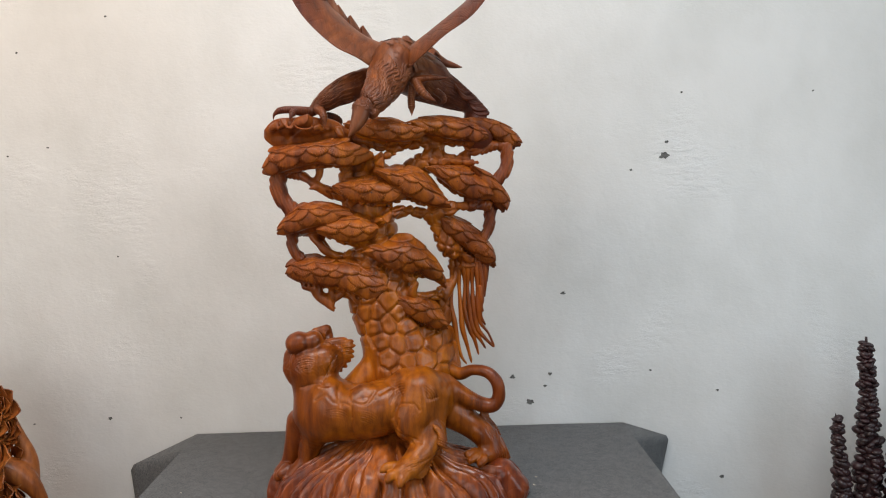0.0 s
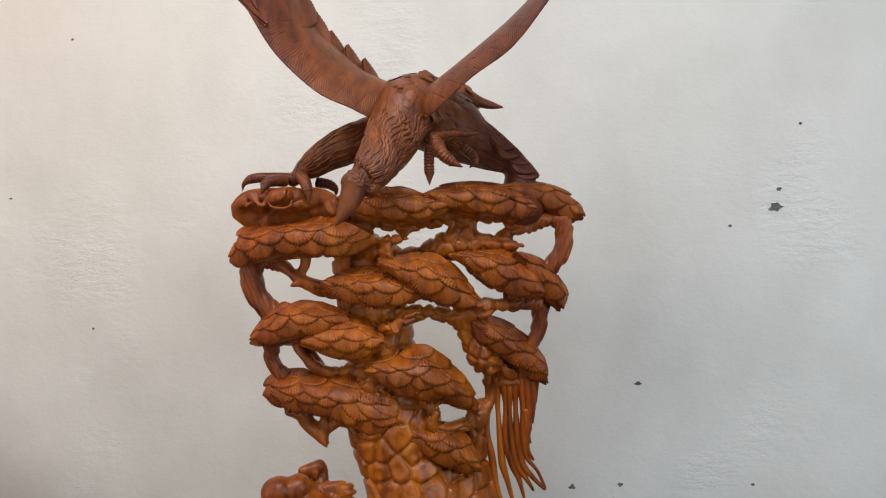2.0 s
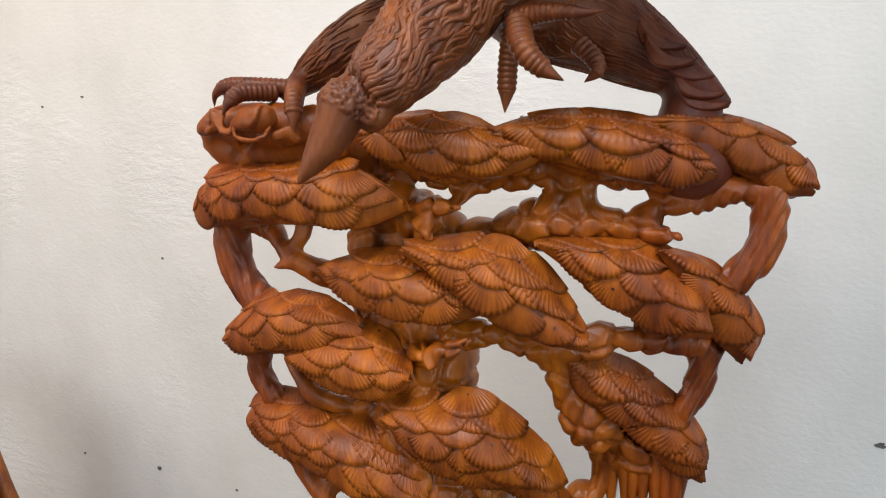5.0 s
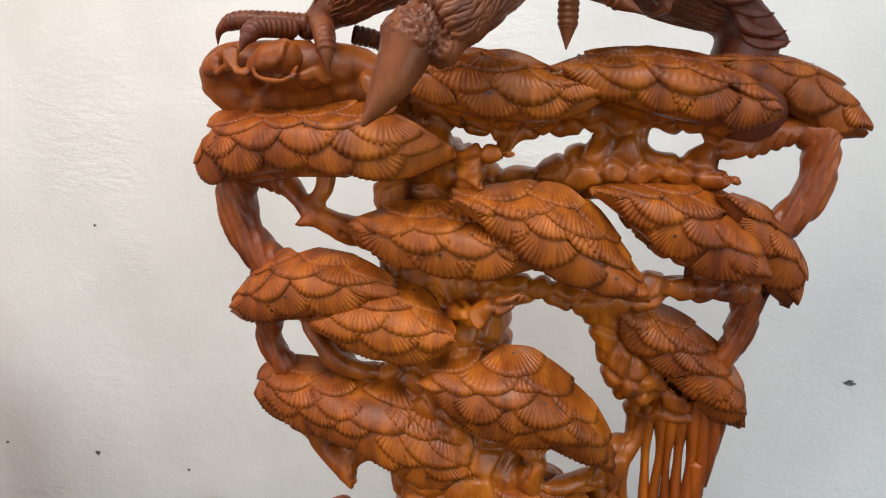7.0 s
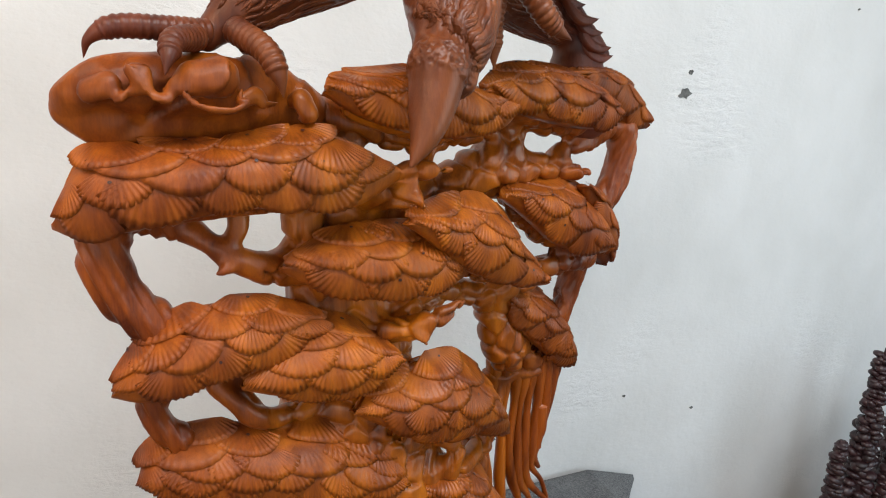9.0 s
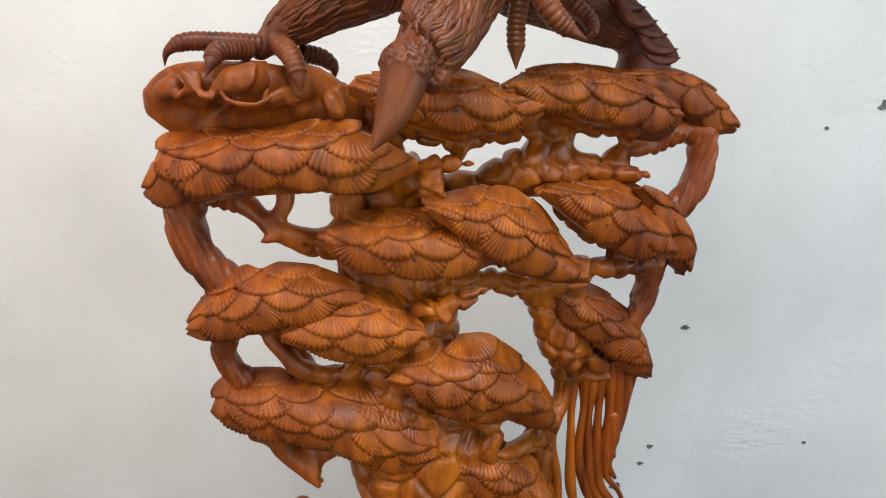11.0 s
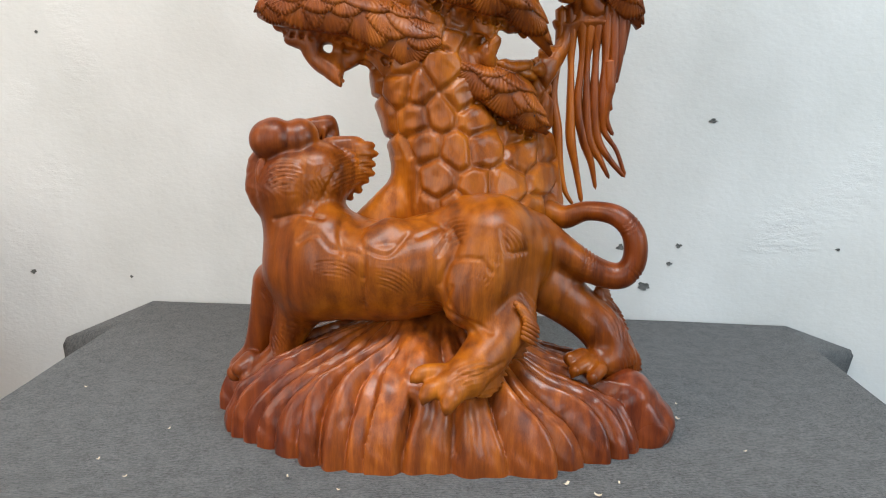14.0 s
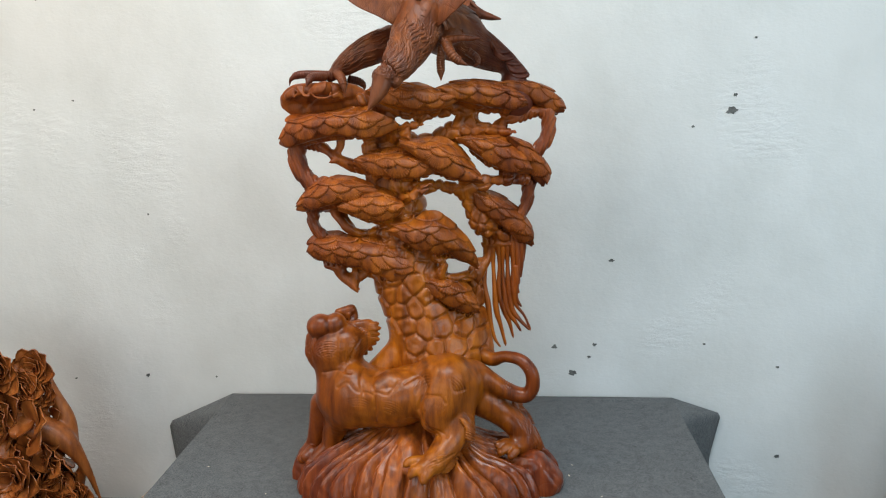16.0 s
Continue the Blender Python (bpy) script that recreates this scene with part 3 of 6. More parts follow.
tube(core, 0.014, (-0.091, 1.410, 1.204, 0.0598), (-0.077, 1.408, 1.141, 0.0714), (-0.067, 1.405, 1.096, 0.0680), (-0.049, 1.405, 1.050, 0.0739), (-0.031, 1.405, 0.995, 0.0853))  # trunk low
tube(core, 0.014, (-0.004, 1.412, 1.112, 0.0288), (0.017, 1.415, 1.062, 0.0390), (0.012, 1.420, 1.006, 0.0531))  # trunk side
tube(core, 0.012, (-0.135, 1.385, 1.438, 0.0165), (-0.107, 1.380, 1.422, 0.0193), (-0.080, 1.365, 1.409, 0.0163), (-0.062, 1.352, 1.422, 0.0106), (-0.041, 1.345, 1.425, 0.0052), (-0.034, 1.343, 1.425, 0.0026))  # stub by the beak
tube(core, 0.008, (-0.075, 1.365, 1.407, 0.0136), (-0.063, 1.345, 1.404, 0.0088), (-0.058, 1.338, 1.398, 0.0052))  # stub below
tube(core, 0.01, (-0.134, 1.385, 1.467, 0.0127), (-0.098, 1.380, 1.454, 0.0118), (-0.066, 1.378, 1.444, 0.0109), (-0.034, 1.378, 1.442, 0.0100), (-0.001, 1.383, 1.446, 0.0110), (0.025, 1.390, 1.454, 0.0111))  # under the middle top pad
tube(core, 0.01, (0.054, 1.395, 1.454, 0.0103), (0.087, 1.398, 1.448, 0.0114), (0.124, 1.408, 1.445, 0.0097), (0.165, 1.425, 1.442, 0.0100))  # under the side top pad
tube(core, 0.01, (0.036, 1.395, 1.407, 0.0182), (0.067, 1.395, 1.413, 0.0134), (0.095, 1.400, 1.410, 0.0116), (0.115, 1.395, 1.407, 0.0077), (0.123, 1.392, 1.406, 0.0029))  # side limb
tube(core, 0.007, (0.088, 1.400, 1.415, 0.0106), (0.103, 1.405, 1.426, 0.0082), (0.129, 1.410, 1.429, 0.0073), (0.151, 1.420, 1.437, 0.0079))  # side fork
tube(core, 0.008, (0.181, 1.428, 1.440, 0.0140), (0.183, 1.428, 1.413, 0.0132), (0.175, 1.425, 1.388, 0.0133), (0.157, 1.420, 1.367, 0.0123))  # right limb
tube(core, 0.01, (0.041, 1.390, 1.317, 0.0099), (0.066, 1.395, 1.324, 0.0110), (0.098, 1.400, 1.321, 0.0121), (0.138, 1.410, 1.322, 0.0123))  # limb under the third pads
tube(core, 0.008, (0.146, 1.432, 1.313, 0.0128), (0.142, 1.434, 1.281, 0.0119), (0.128, 1.430, 1.255, 0.0130))  # right limb below
tube(core, 0.008, (-0.050, 1.375, 1.313, 0.0164), (-0.015, 1.380, 1.316, 0.0117), (0.020, 1.385, 1.308, 0.0128), (0.066, 1.390, 1.313, 0.0110))  # cross limb
tube(core, 0.008, (0.030, 1.395, 1.300, 0.0151), (0.046, 1.402, 1.268, 0.0196), (0.058, 1.405, 1.238, 0.0200), (0.068, 1.405, 1.225, 0.0106))  # ringed limb
tube(core, 0.008, (-0.088, 1.370, 1.296, 0.0145), (-0.065, 1.350, 1.301, 0.0112), (-0.045, 1.340, 1.310, 0.0092), (-0.030, 1.338, 1.318, 0.0059), (-0.023, 1.337, 1.323, 0.0036))  # stub in the middle
tube(core, 0.006, (-0.061, 1.345, 1.301, 0.0083), (-0.054, 1.335, 1.295, 0.0050))  # stub in the middle b
tube(core, 0.008, (-0.267, 1.362, 1.397, 0.0161), (-0.269, 1.362, 1.372, 0.0163), (-0.262, 1.362, 1.347, 0.0151), (-0.241, 1.362, 1.323, 0.0158))  # left limb
tube(core, 0.006, (-0.244, 1.365, 1.394, 0.0077), (-0.221, 1.360, 1.391, 0.0099), (-0.206, 1.350, 1.382, 0.0075), (-0.194, 1.348, 1.372, 0.0084), (-0.172, 1.355, 1.360, 0.0113), (-0.154, 1.370, 1.353, 0.0159))  # left twig
tube(core, 0.005, (-0.186, 1.360, 1.409, 0.0089), (-0.186, 1.353, 1.391, 0.0071), (-0.196, 1.348, 1.376, 0.0067))  # left twig b
tube(core, 0.005, (-0.191, 1.345, 1.369, 0.0062), (-0.198, 1.338, 1.366, 0.0039), (-0.203, 1.336, 1.364, 0.0017))  # left twig c
tube(core, 0.008, (-0.247, 1.366, 1.270, 0.0115), (-0.247, 1.366, 1.250, 0.0106), (-0.232, 1.366, 1.230, 0.0108))  # left limb below
tube(core, 0.006, (-0.205, 1.360, 1.271, 0.0076), (-0.192, 1.355, 1.258, 0.0076), (-0.180, 1.355, 1.244, 0.0086), (-0.157, 1.370, 1.232, 0.0099), (-0.118, 1.380, 1.231, 0.0201))  # twig under the fourth pads
tube(core, 0.006, (-0.227, 1.372, 1.175, 0.0086), (-0.209, 1.372, 1.171, 0.0122), (-0.200, 1.372, 1.155, 0.0111), (-0.184, 1.368, 1.144, 0.0116), (-0.172, 1.362, 1.132, 0.0079), (-0.169, 1.360, 1.126, 0.0036))  # twig under the low pads
tube(core, 0.006, (-0.182, 1.372, 1.145, 0.0092), (-0.155, 1.378, 1.154, 0.0111), (-0.119, 1.385, 1.163, 0.0173))  # twig under the low pads b
tube(core, 0.006, (-0.198, 1.375, 1.178, 0.0086), (-0.173, 1.375, 1.175, 0.0086), (-0.177, 1.370, 1.154, 0.0061))  # twig under the low pads c
tube(core, 0.006, (-0.175, 1.385, 1.177, 0.0124), (-0.145, 1.390, 1.171, 0.0187), (-0.113, 1.390, 1.168, 0.0248))  # low pad root
tube(core, 0.008, (0.074, 1.435, 1.193, 0.0090), (0.065, 1.432, 1.174, 0.0103), (0.047, 1.425, 1.150, 0.0180), (0.042, 1.425, 1.114, 0.0168), (0.047, 1.430, 1.073, 0.0145), (0.054, 1.430, 1.025, 0.0173), (0.050, 1.430, 0.989, 0.0269))  # side stem
tube(core, 0.008, (-0.029, 1.375, 1.190, 0.0132), (-0.015, 1.365, 1.183, 0.0107), (-0.009, 1.360, 1.172, 0.0089), (-0.015, 1.362, 1.158, 0.0107), (-0.001, 1.370, 1.148, 0.0090), (0.036, 1.400, 1.145, 0.0112))  # knotted link
tube(core, 0.01, (0.070, 1.420, 1.248, 0.0174), (0.101, 1.435, 1.222, 0.0178), (0.126, 1.440, 1.205, 0.0141))  # head of the hanging roots
tube(core, 0.01, (-0.099, 1.388, 1.050, 0.0166), (-0.099, 1.382, 1.022, 0.0204), (-0.113, 1.375, 0.997, 0.0242), (-0.137, 1.370, 0.969, 0.0269))  # root to the animal
tube(core, 0.008, (-0.241, 1.372, 1.287, 0.0118), (-0.204, 1.372, 1.283, 0.0129), (-0.169, 1.376, 1.282, 0.0129), (-0.135, 1.385, 1.286, 0.0178))  # underside of the fourth pads
tube(core, 0.006, (-0.200, 1.368, 1.289, 0.0093), (-0.190, 1.368, 1.261, 0.0082), (-0.180, 1.372, 1.242, 0.0095))  # twig between the fourth pads
tube(core, 0.008, (-0.051, 1.380, 1.443, 0.0091), (-0.044, 1.372, 1.432, 0.0073), (-0.048, 1.360, 1.422, 0.0071))  # link behind the beak
tube(core, 0.008, (0.044, 1.412, 1.273, 0.0159), (0.071, 1.422, 1.244, 0.0187), (0.099, 1.432, 1.213, 0.0177))  # underside of the side pad
tube(core, 0.008, (0.065, 1.437, 1.200, 0.0114), (0.099, 1.435, 1.203, 0.0151), (0.131, 1.436, 1.206, 0.0101))  # head of the hanging roots b
tube(core, 0.01, (-0.280, 1.358, 1.467, 0.0103), (-0.261, 1.360, 1.461, 0.0155), (-0.223, 1.362, 1.461, 0.0165), (-0.185, 1.368, 1.463, 0.0176), (-0.142, 1.375, 1.463, 0.0169))  # knot belly
tube(core, 0.006, (-0.277, 1.352, 1.477, 0.0118), (-0.260, 1.348, 1.485, 0.0150), (-0.231, 1.348, 1.485, 0.0184), (-0.191, 1.355, 1.483, 0.0195), (-0.159, 1.368, 1.483, 0.0157), (-0.133, 1.372, 1.468, 0.0106))  # knot
tube(core, 0.004, (-0.267, 1.330, 1.482, 0.0073), (-0.258, 1.325, 1.486, 0.0080))  # knot nose
tube(core, 0.003, (-0.242, 1.318, 1.494, 0.0071), (-0.241, 1.315, 1.488, 0.0059))  # knot block
tube(core, 0.003, (-0.253, 1.318, 1.479, 0.0032), (-0.240, 1.313, 1.482, 0.0035), (-0.227, 1.313, 1.479, 0.0031))  # knot lip
tube(core, 0.003, (-0.225, 1.318, 1.483, 0.0047), (-0.223, 1.316, 1.487, 0.0047))  # knot bead
tube(core, 0.004, (-0.212, 1.318, 1.490, 0.0110), (-0.196, 1.318, 1.491, 0.0118))  # knot shell
tube(core, 0.002, (-0.219, 1.308, 1.483, 0.0019), (-0.211, 1.302, 1.476, 0.0023), (-0.198, 1.302, 1.474, 0.0023), (-0.186, 1.305, 1.477, 0.0023), (-0.183, 1.310, 1.484, 0.0020))  # knot shell rim
tube(core, 0.003, (-0.183, 1.320, 1.477, 0.0048), (-0.174, 1.325, 1.480, 0.0056), (-0.168, 1.325, 1.475, 0.0040))  # knot bump
tube(core, 0.004, (-0.143, 1.345, 1.474, 0.0093), (-0.140, 1.343, 1.468, 0.0084))  # knot eye


# ---- carving: foliage pads ----


def fan(ridges, depth, rows=7, spread=60):
    """A shell-shaped needle fan, unit size: x across, y towards the rim, z off the pad."""
    cols = ridges * 4 + 1
    pts, faces = [], []
    for j in range(rows + 1):
        for i in range(cols):
            f = i / (cols - 1) * 2 - 1
            ang = f * radians(spread)
            rho = 0.10 + 0.90 * min(j, rows - 1) / (rows - 1)
            cut = math.cos(i / 4 * 2 * math.pi)
            edge = 1.0 - 0.20 * f * f - 0.004 * cut
            px, py = rho * edge * math.sin(ang), rho * edge * math.cos(ang) - 0.55
            pz = 0.01 + 0.070 * rho * (1 - 0.35 * f * f) - depth * cut * min(1, max(0, rho - 0.42) * 2.2)
            if j == rows:
                pz -= 0.11
                px, py = px * 0.97, py - 0.03
            pts.append((px, py, pz))
    for j in range(rows):
        for i in range(cols - 1):
            a = j * cols + i
            faces.append((a, a + 1, a + cols + 1, a + cols))
    return np.array(pts), np.array(faces)


FANS = [fan(15, 0.021), fan(18, 0.017), fan(13, 0.009)]
SHADE_DOT_FACES = np.array([(k, (k + 1) % 8, 8 + (k + 1) % 8, 8 + k) for k in range(8)])
rng = random.Random(4)


def foliage_pad(top, rim, lean):
    """A cloud of needles: a swollen leaf of wood between its upper edge and its rim, laid with overlapping fans."""
    n = 81
    a, b = spline(top, n), spline(rim, n)
    grid_u = np.linspace(0, 1, n)
    long = unit(b[-1] - b[0] + a[-1] - a[0])
    down = (b - a)[n // 2] + 0.0
    face = unit(np.cross(long, down))
    face = face if face[1] < 0 else -face
    tall = np.linalg.norm(b - a, axis=1)
    length = np.linalg.norm(np.diff((a + b) / 2, axis=0), axis=1).sum()
    swell = 0.008 + 0.16 * tall.max()

    def at(edge, u):
        return np.stack([np.interp(u, grid_u, edge[:, i]) for i in range(3)], axis=-1)

    def raw(u, w):
        lift = swell * np.sin(np.pi * np.clip(u, 0.02, 0.98)) ** 0.5 * np.sin(np.pi * np.clip(w, 0, 1) ** 1.25) ** 0.8
        return at(a, u) * (1 - w)[..., None] + at(b, u) * w[..., None] + face * lift[..., None]

    def surface(u, w, high):
        """The swollen face, carried on straight past its edges."""
        u = np.clip(u, -0.015, 1.015)
        cu, cw = np.clip(u, 0.03, 0.97), np.clip(w, 0.03, 0.97)
        p = raw(cu, cw)
        du = raw(cu + 0.02, cw) - raw(cu - 0.02, cw)
        dw = raw(cu, cw + 0.02) - raw(cu, cw - 0.02)
        du /= np.linalg.norm(du, axis=-1, keepdims=True) + 1e-9
        dw /= np.linalg.norm(dw, axis=-1, keepdims=True) + 1e-9
        nn = np.cross(du, dw)
        nn *= np.sign(nn @ face)[..., None]
        nn = nn / (np.linalg.norm(nn, axis=-1, keepdims=True) + 1e-9)
        steep = np.clip(w - cw, -0.12, 0.16)
        return p + du * ((u - cu) * length)[..., None] + (dw - 0.25 * nn) * (steep * tall.max() * 0.9)[..., None] + nn * high[..., None]

    # the solid leaf
    nu, nw = 48, 14
    uu, ww = np.meshgrid(np.linspace(0, 1, nu), np.linspace(0, 1, nw), indexing="ij")
    front = raw(uu, ww) - face * 0.0012
    thick = 0.016 * np.sin(np.pi * np.clip(uu, 0.05, 0.95)) ** 0.5 * np.sin(np.pi * np.clip(ww, 0.06, 0.94)) ** 0.5
    flat = at(a, uu) * (1 - ww)[..., None] + at(b, uu) * ww[..., None]
    back = flat - face * thick[..., None] + (0, 0.004, 0)
    idx = np.arange(nu * nw).reshape(nu, nw)
    quad = lambda q: np.stack([q[:-1, :-1], q[1:, :-1], q[1:, 1:], q[:-1, 1:]], axis=-1).reshape(-1, 4)
    faces = [quad(idx), quad(idx + nu * nw)[:, ::-1]]
    for line in (idx[:, 0], idx[:, -1], idx[0, :], idx[-1, :]):
        faces.append(np.stack([line[:-1], line[1:], line[1:] + nu * nw, line[:-1] + nu * nw], axis=1))
    PIECES.append((np.concatenate([front.reshape(-1, 3), back.reshape(-1, 3)]), np.concatenate(faces), 1))

    # the thick underside, with a row of drilled pits
    low = b + np.array((0.0, 0.026, 0.002))
    tube(core, 0.008, (*low[14], 0.009), (*low[n // 2], 0.014), (*low[n - 15], 0.009))
    holes = int(length * 0.6 / 0.0095)
    for i in range(holes):
        p = at(b, np.array([0.2 + 0.6 * (i + 0.5) / holes]))[0] + np.array((0.0, 0.013, -0.007))
        core.cone((*p, 0.0034), (*(p + np.array((0.0, 0.006, -0.002))), 0.0030), 0.0015, True)

    # the fans, row by row from the rim upwards
    size, placed = 0.034, []
    high = tall.max() + swell
    rows = max(2, round(high / (size * 0.50)))
    for row in range(rows):
        w0 = 1.04 - 0.45 * size / high - row / rows * 0.98
        count = max(2, round(length / (size * 1.08)))
        for i in range(count + 1):
            u0 = (i + 0.5 * (row % 2)) / count + rng.uniform(-0.03, 0.03)
            reach = 0.42 * size / length
            if not reach * 0.6 < u0 < 1 - reach * 0.6:
                continue
            u0 = min(max(u0, reach), 1 - reach)
            w1 = w0 + rng.uniform(-0.05, 0.05)
            local = np.interp(u0, grid_u, tall) + swell * 0.8
            if local < high * 0.72:
                w1 = 1.02 - 0.45 * size / max(local, 0.02) - row / rows * 0.98
            w1 = max(w1, 0.02)
            p = surface(np.array([u0]), np.array([w1]), np.zeros(1))[0]
            if any(np.linalg.norm(p - o) < size * 0.42 for o in placed):
                continue
            placed.append(p)
            sz = size * rng.uniform(0.88, 1.15)
            aim = (u0 - 0.5) * 1.5 + lean + rng.uniform(-0.15, 0.15)
            if u0 < 0.12 or u0 > 0.88:
                sz *= 0.85
            shape, shape_faces = FANS[rng.choice((0, 0, 1, 1, 2))]
            x, y, z = shape[:, 0] * sz, shape[:, 1] * sz, shape[:, 2] * sz
            xs, ys = x * math.cos(aim) + y * math.sin(aim), -x * math.sin(aim) + y * math.cos(aim)
            step = max(local, 0.026)
            PIECES.append((surface(u0 + xs / length, w1 + ys / step, z + 0.00025 * row), shape_faces, 1))
            # Flat dark disc: the shade inside a small drilled hole, put in as colour.
            if rng.random() < 0.35:
                ring = np.array([(math.cos(k * math.pi / 4), math.sin(k * math.pi / 4)) for k in range(8)])
                ring = np.concatenate([ring * 0.0012, ring * 0.0002]) + (0, -0.12 * sz)
                dx, dy = ring[:, 0] * math.cos(aim) + ring[:, 1] * math.sin(aim), -ring[:, 0] * math.sin(aim) + ring[:, 1] * math.cos(aim)
                PIECES.append((surface(u0 + dx / length, w1 + dy / step, np.full(16, 0.00025 * row + sz * 0.068)), SHADE_DOT_FACES, 3))


foliage_pad(((-0.130, 1.333, 1.483), (-0.122, 1.347, 1.490), (-0.101, 1.356, 1.492), (-0.070, 1.355, 1.495), (-0.042, 1.358, 1.494), (-0.019, 1.365, 1.486), (0.000, 1.361, 1.479), (0.024, 1.353, 1.466)),
            ((-0.130, 1.336, 1.481), (-0.110, 1.330, 1.469), (-0.085, 1.328, 1.461), (-0.060, 1.327, 1.455), (-0.035, 1.330, 1.452), (-0.011, 1.337, 1.452), (0.010, 1.345, 1.456), (0.026, 1.356, 1.465)), 0)
foliage_pad(((-0.011, 1.343, 1.481), (0.009, 1.366, 1.491), (0.032, 1.382, 1.497), (0.056, 1.386, 1.497), (0.083, 1.392, 1.494), (0.115, 1.399, 1.483), (0.133, 1.394, 1.469), (0.144, 1.383, 1.455)),
            ((-0.006, 1.346, 1.479), (0.016, 1.350, 1.470), (0.040, 1.354, 1.463), (0.063, 1.358, 1.458), (0.088, 1.364, 1.453), (0.111, 1.371, 1.450), (0.130, 1.378, 1.449), (0.146, 1.386, 1.453)), 0)
foliage_pad(((0.087, 1.383, 1.492), (0.122, 1.418, 1.495), (0.153, 1.433, 1.493), (0.182, 1.441, 1.482), (0.206, 1.443, 1.461), (0.210, 1.425, 1.444)),
            ((0.098, 1.386, 1.486), (0.124, 1.396, 1.477), (0.147, 1.405, 1.465), (0.168, 1.413, 1.452), (0.190, 1.422, 1.440), (0.211, 1.428, 1.439)), 0.3)
foliage_pad(((-0.294, 1.348, 1.403), (-0.285, 1.349, 1.429), (-0.273, 1.350, 1.444), (-0.246, 1.346, 1.448), (-0.215, 1.340, 1.449), (-0.190, 1.339, 1.451), (-0.161, 1.341, 1.455), (-0.131, 1.342, 1.455), (-0.106, 1.338, 1.446), (-0.078, 1.333, 1.430)),
            ((-0.296, 1.351, 1.398), (-0.281, 1.337, 1.395), (-0.257, 1.326, 1.400), (-0.229, 1.318, 1.407), (-0.205, 1.312, 1.412), (-0.185, 1.311, 1.415), (-0.163, 1.313, 1.412), (-0.139, 1.318, 1.409), (-0.110, 1.325, 1.408), (-0.077, 1.336, 1.422)), 0)
foliage_pad(((-0.161, 1.336, 1.365), (-0.142, 1.350, 1.375), (-0.116, 1.355, 1.381), (-0.089, 1.354, 1.384), (-0.061, 1.358, 1.381), (-0.039, 1.355, 1.372), (-0.012, 1.343, 1.352)),
            ((-0.161, 1.339, 1.361), (-0.139, 1.332, 1.350), (-0.111, 1.327, 1.342), (-0.084, 1.326, 1.337), (-0.056, 1.330, 1.335), (-0.033, 1.336, 1.338), (-0.010, 1.346, 1.344)), 0)
foliage_pad(((-0.076, 1.320, 1.394), (-0.057, 1.342, 1.396), (-0.030, 1.358, 1.399), (-0.002, 1.362, 1.398), (0.022, 1.367, 1.383), (0.039, 1.374, 1.359), (0.054, 1.368, 1.337), (0.066, 1.356, 1.324)),
            ((-0.073, 1.323, 1.390), (-0.054, 1.326, 1.377), (-0.036, 1.330, 1.362), (-0.018, 1.334, 1.348), (0.002, 1.339, 1.339), (0.024, 1.346, 1.329), (0.047, 1.352, 1.322), (0.067, 1.359, 1.319)), 0.35)
foliage_pad(((0.022, 1.360, 1.398), (0.039, 1.382, 1.401), (0.065, 1.393, 1.402), (0.091, 1.396, 1.401), (0.117, 1.401, 1.391), (0.137, 1.398, 1.371), (0.150, 1.383, 1.338)),
            ((0.022, 1.363, 1.396), (0.039, 1.364, 1.385), (0.058, 1.365, 1.371), (0.076, 1.368, 1.357), (0.099, 1.373, 1.344), (0.126, 1.379, 1.335), (0.149, 1.386, 1.333)), 0.35)
foliage_pad(((0.110, 1.376, 1.400), (0.136, 1.407, 1.389), (0.157, 1.420, 1.374), (0.173, 1.429, 1.354), (0.183, 1.433, 1.328), (0.173, 1.418, 1.306)),
            ((0.111, 1.379, 1.395), (0.123, 1.386, 1.376), (0.134, 1.392, 1.356), (0.146, 1.401, 1.339), (0.158, 1.411, 1.321), (0.172, 1.421, 1.306)), 0.7)
foliage_pad(((-0.273, 1.348, 1.282), (-0.260, 1.354, 1.304), (-0.245, 1.358, 1.321), (-0.223, 1.353, 1.335), (-0.196, 1.353, 1.338), (-0.171, 1.358, 1.334), (-0.148, 1.354, 1.327), (-0.121, 1.348, 1.312)),
            ((-0.273, 1.351, 1.279), (-0.255, 1.338, 1.279), (-0.232, 1.330, 1.285), (-0.209, 1.325, 1.292), (-0.189, 1.325, 1.296), (-0.169, 1.330, 1.299), (-0.148, 1.338, 1.300), (-0.120, 1.351, 1.299)), -0.1)
foliage_pad(((-0.191, 1.330, 1.283), (-0.176, 1.351, 1.299), (-0.159, 1.359, 1.312), (-0.139, 1.359, 1.318), (-0.111, 1.360, 1.310), (-0.088, 1.353, 1.295), (-0.076, 1.333, 1.284)),
            ((-0.191, 1.333, 1.279), (-0.171, 1.332, 1.272), (-0.148, 1.331, 1.265), (-0.125, 1.331, 1.260), (-0.102, 1.332, 1.263), (-0.084, 1.334, 1.270), (-0.075, 1.336, 1.280)), 0)
foliage_pad(((0.039, 1.383, 1.306), (0.063, 1.407, 1.302), (0.087, 1.420, 1.293), (0.111, 1.426, 1.275), (0.135, 1.435, 1.250), (0.149, 1.437, 1.222), (0.150, 1.428, 1.196)),
            ((0.040, 1.386, 1.300), (0.052, 1.388, 1.277), (0.069, 1.392, 1.261), (0.089, 1.398, 1.245), (0.110, 1.407, 1.226), (0.131, 1.418, 1.207), (0.150, 1.431, 1.193)), 0.55)
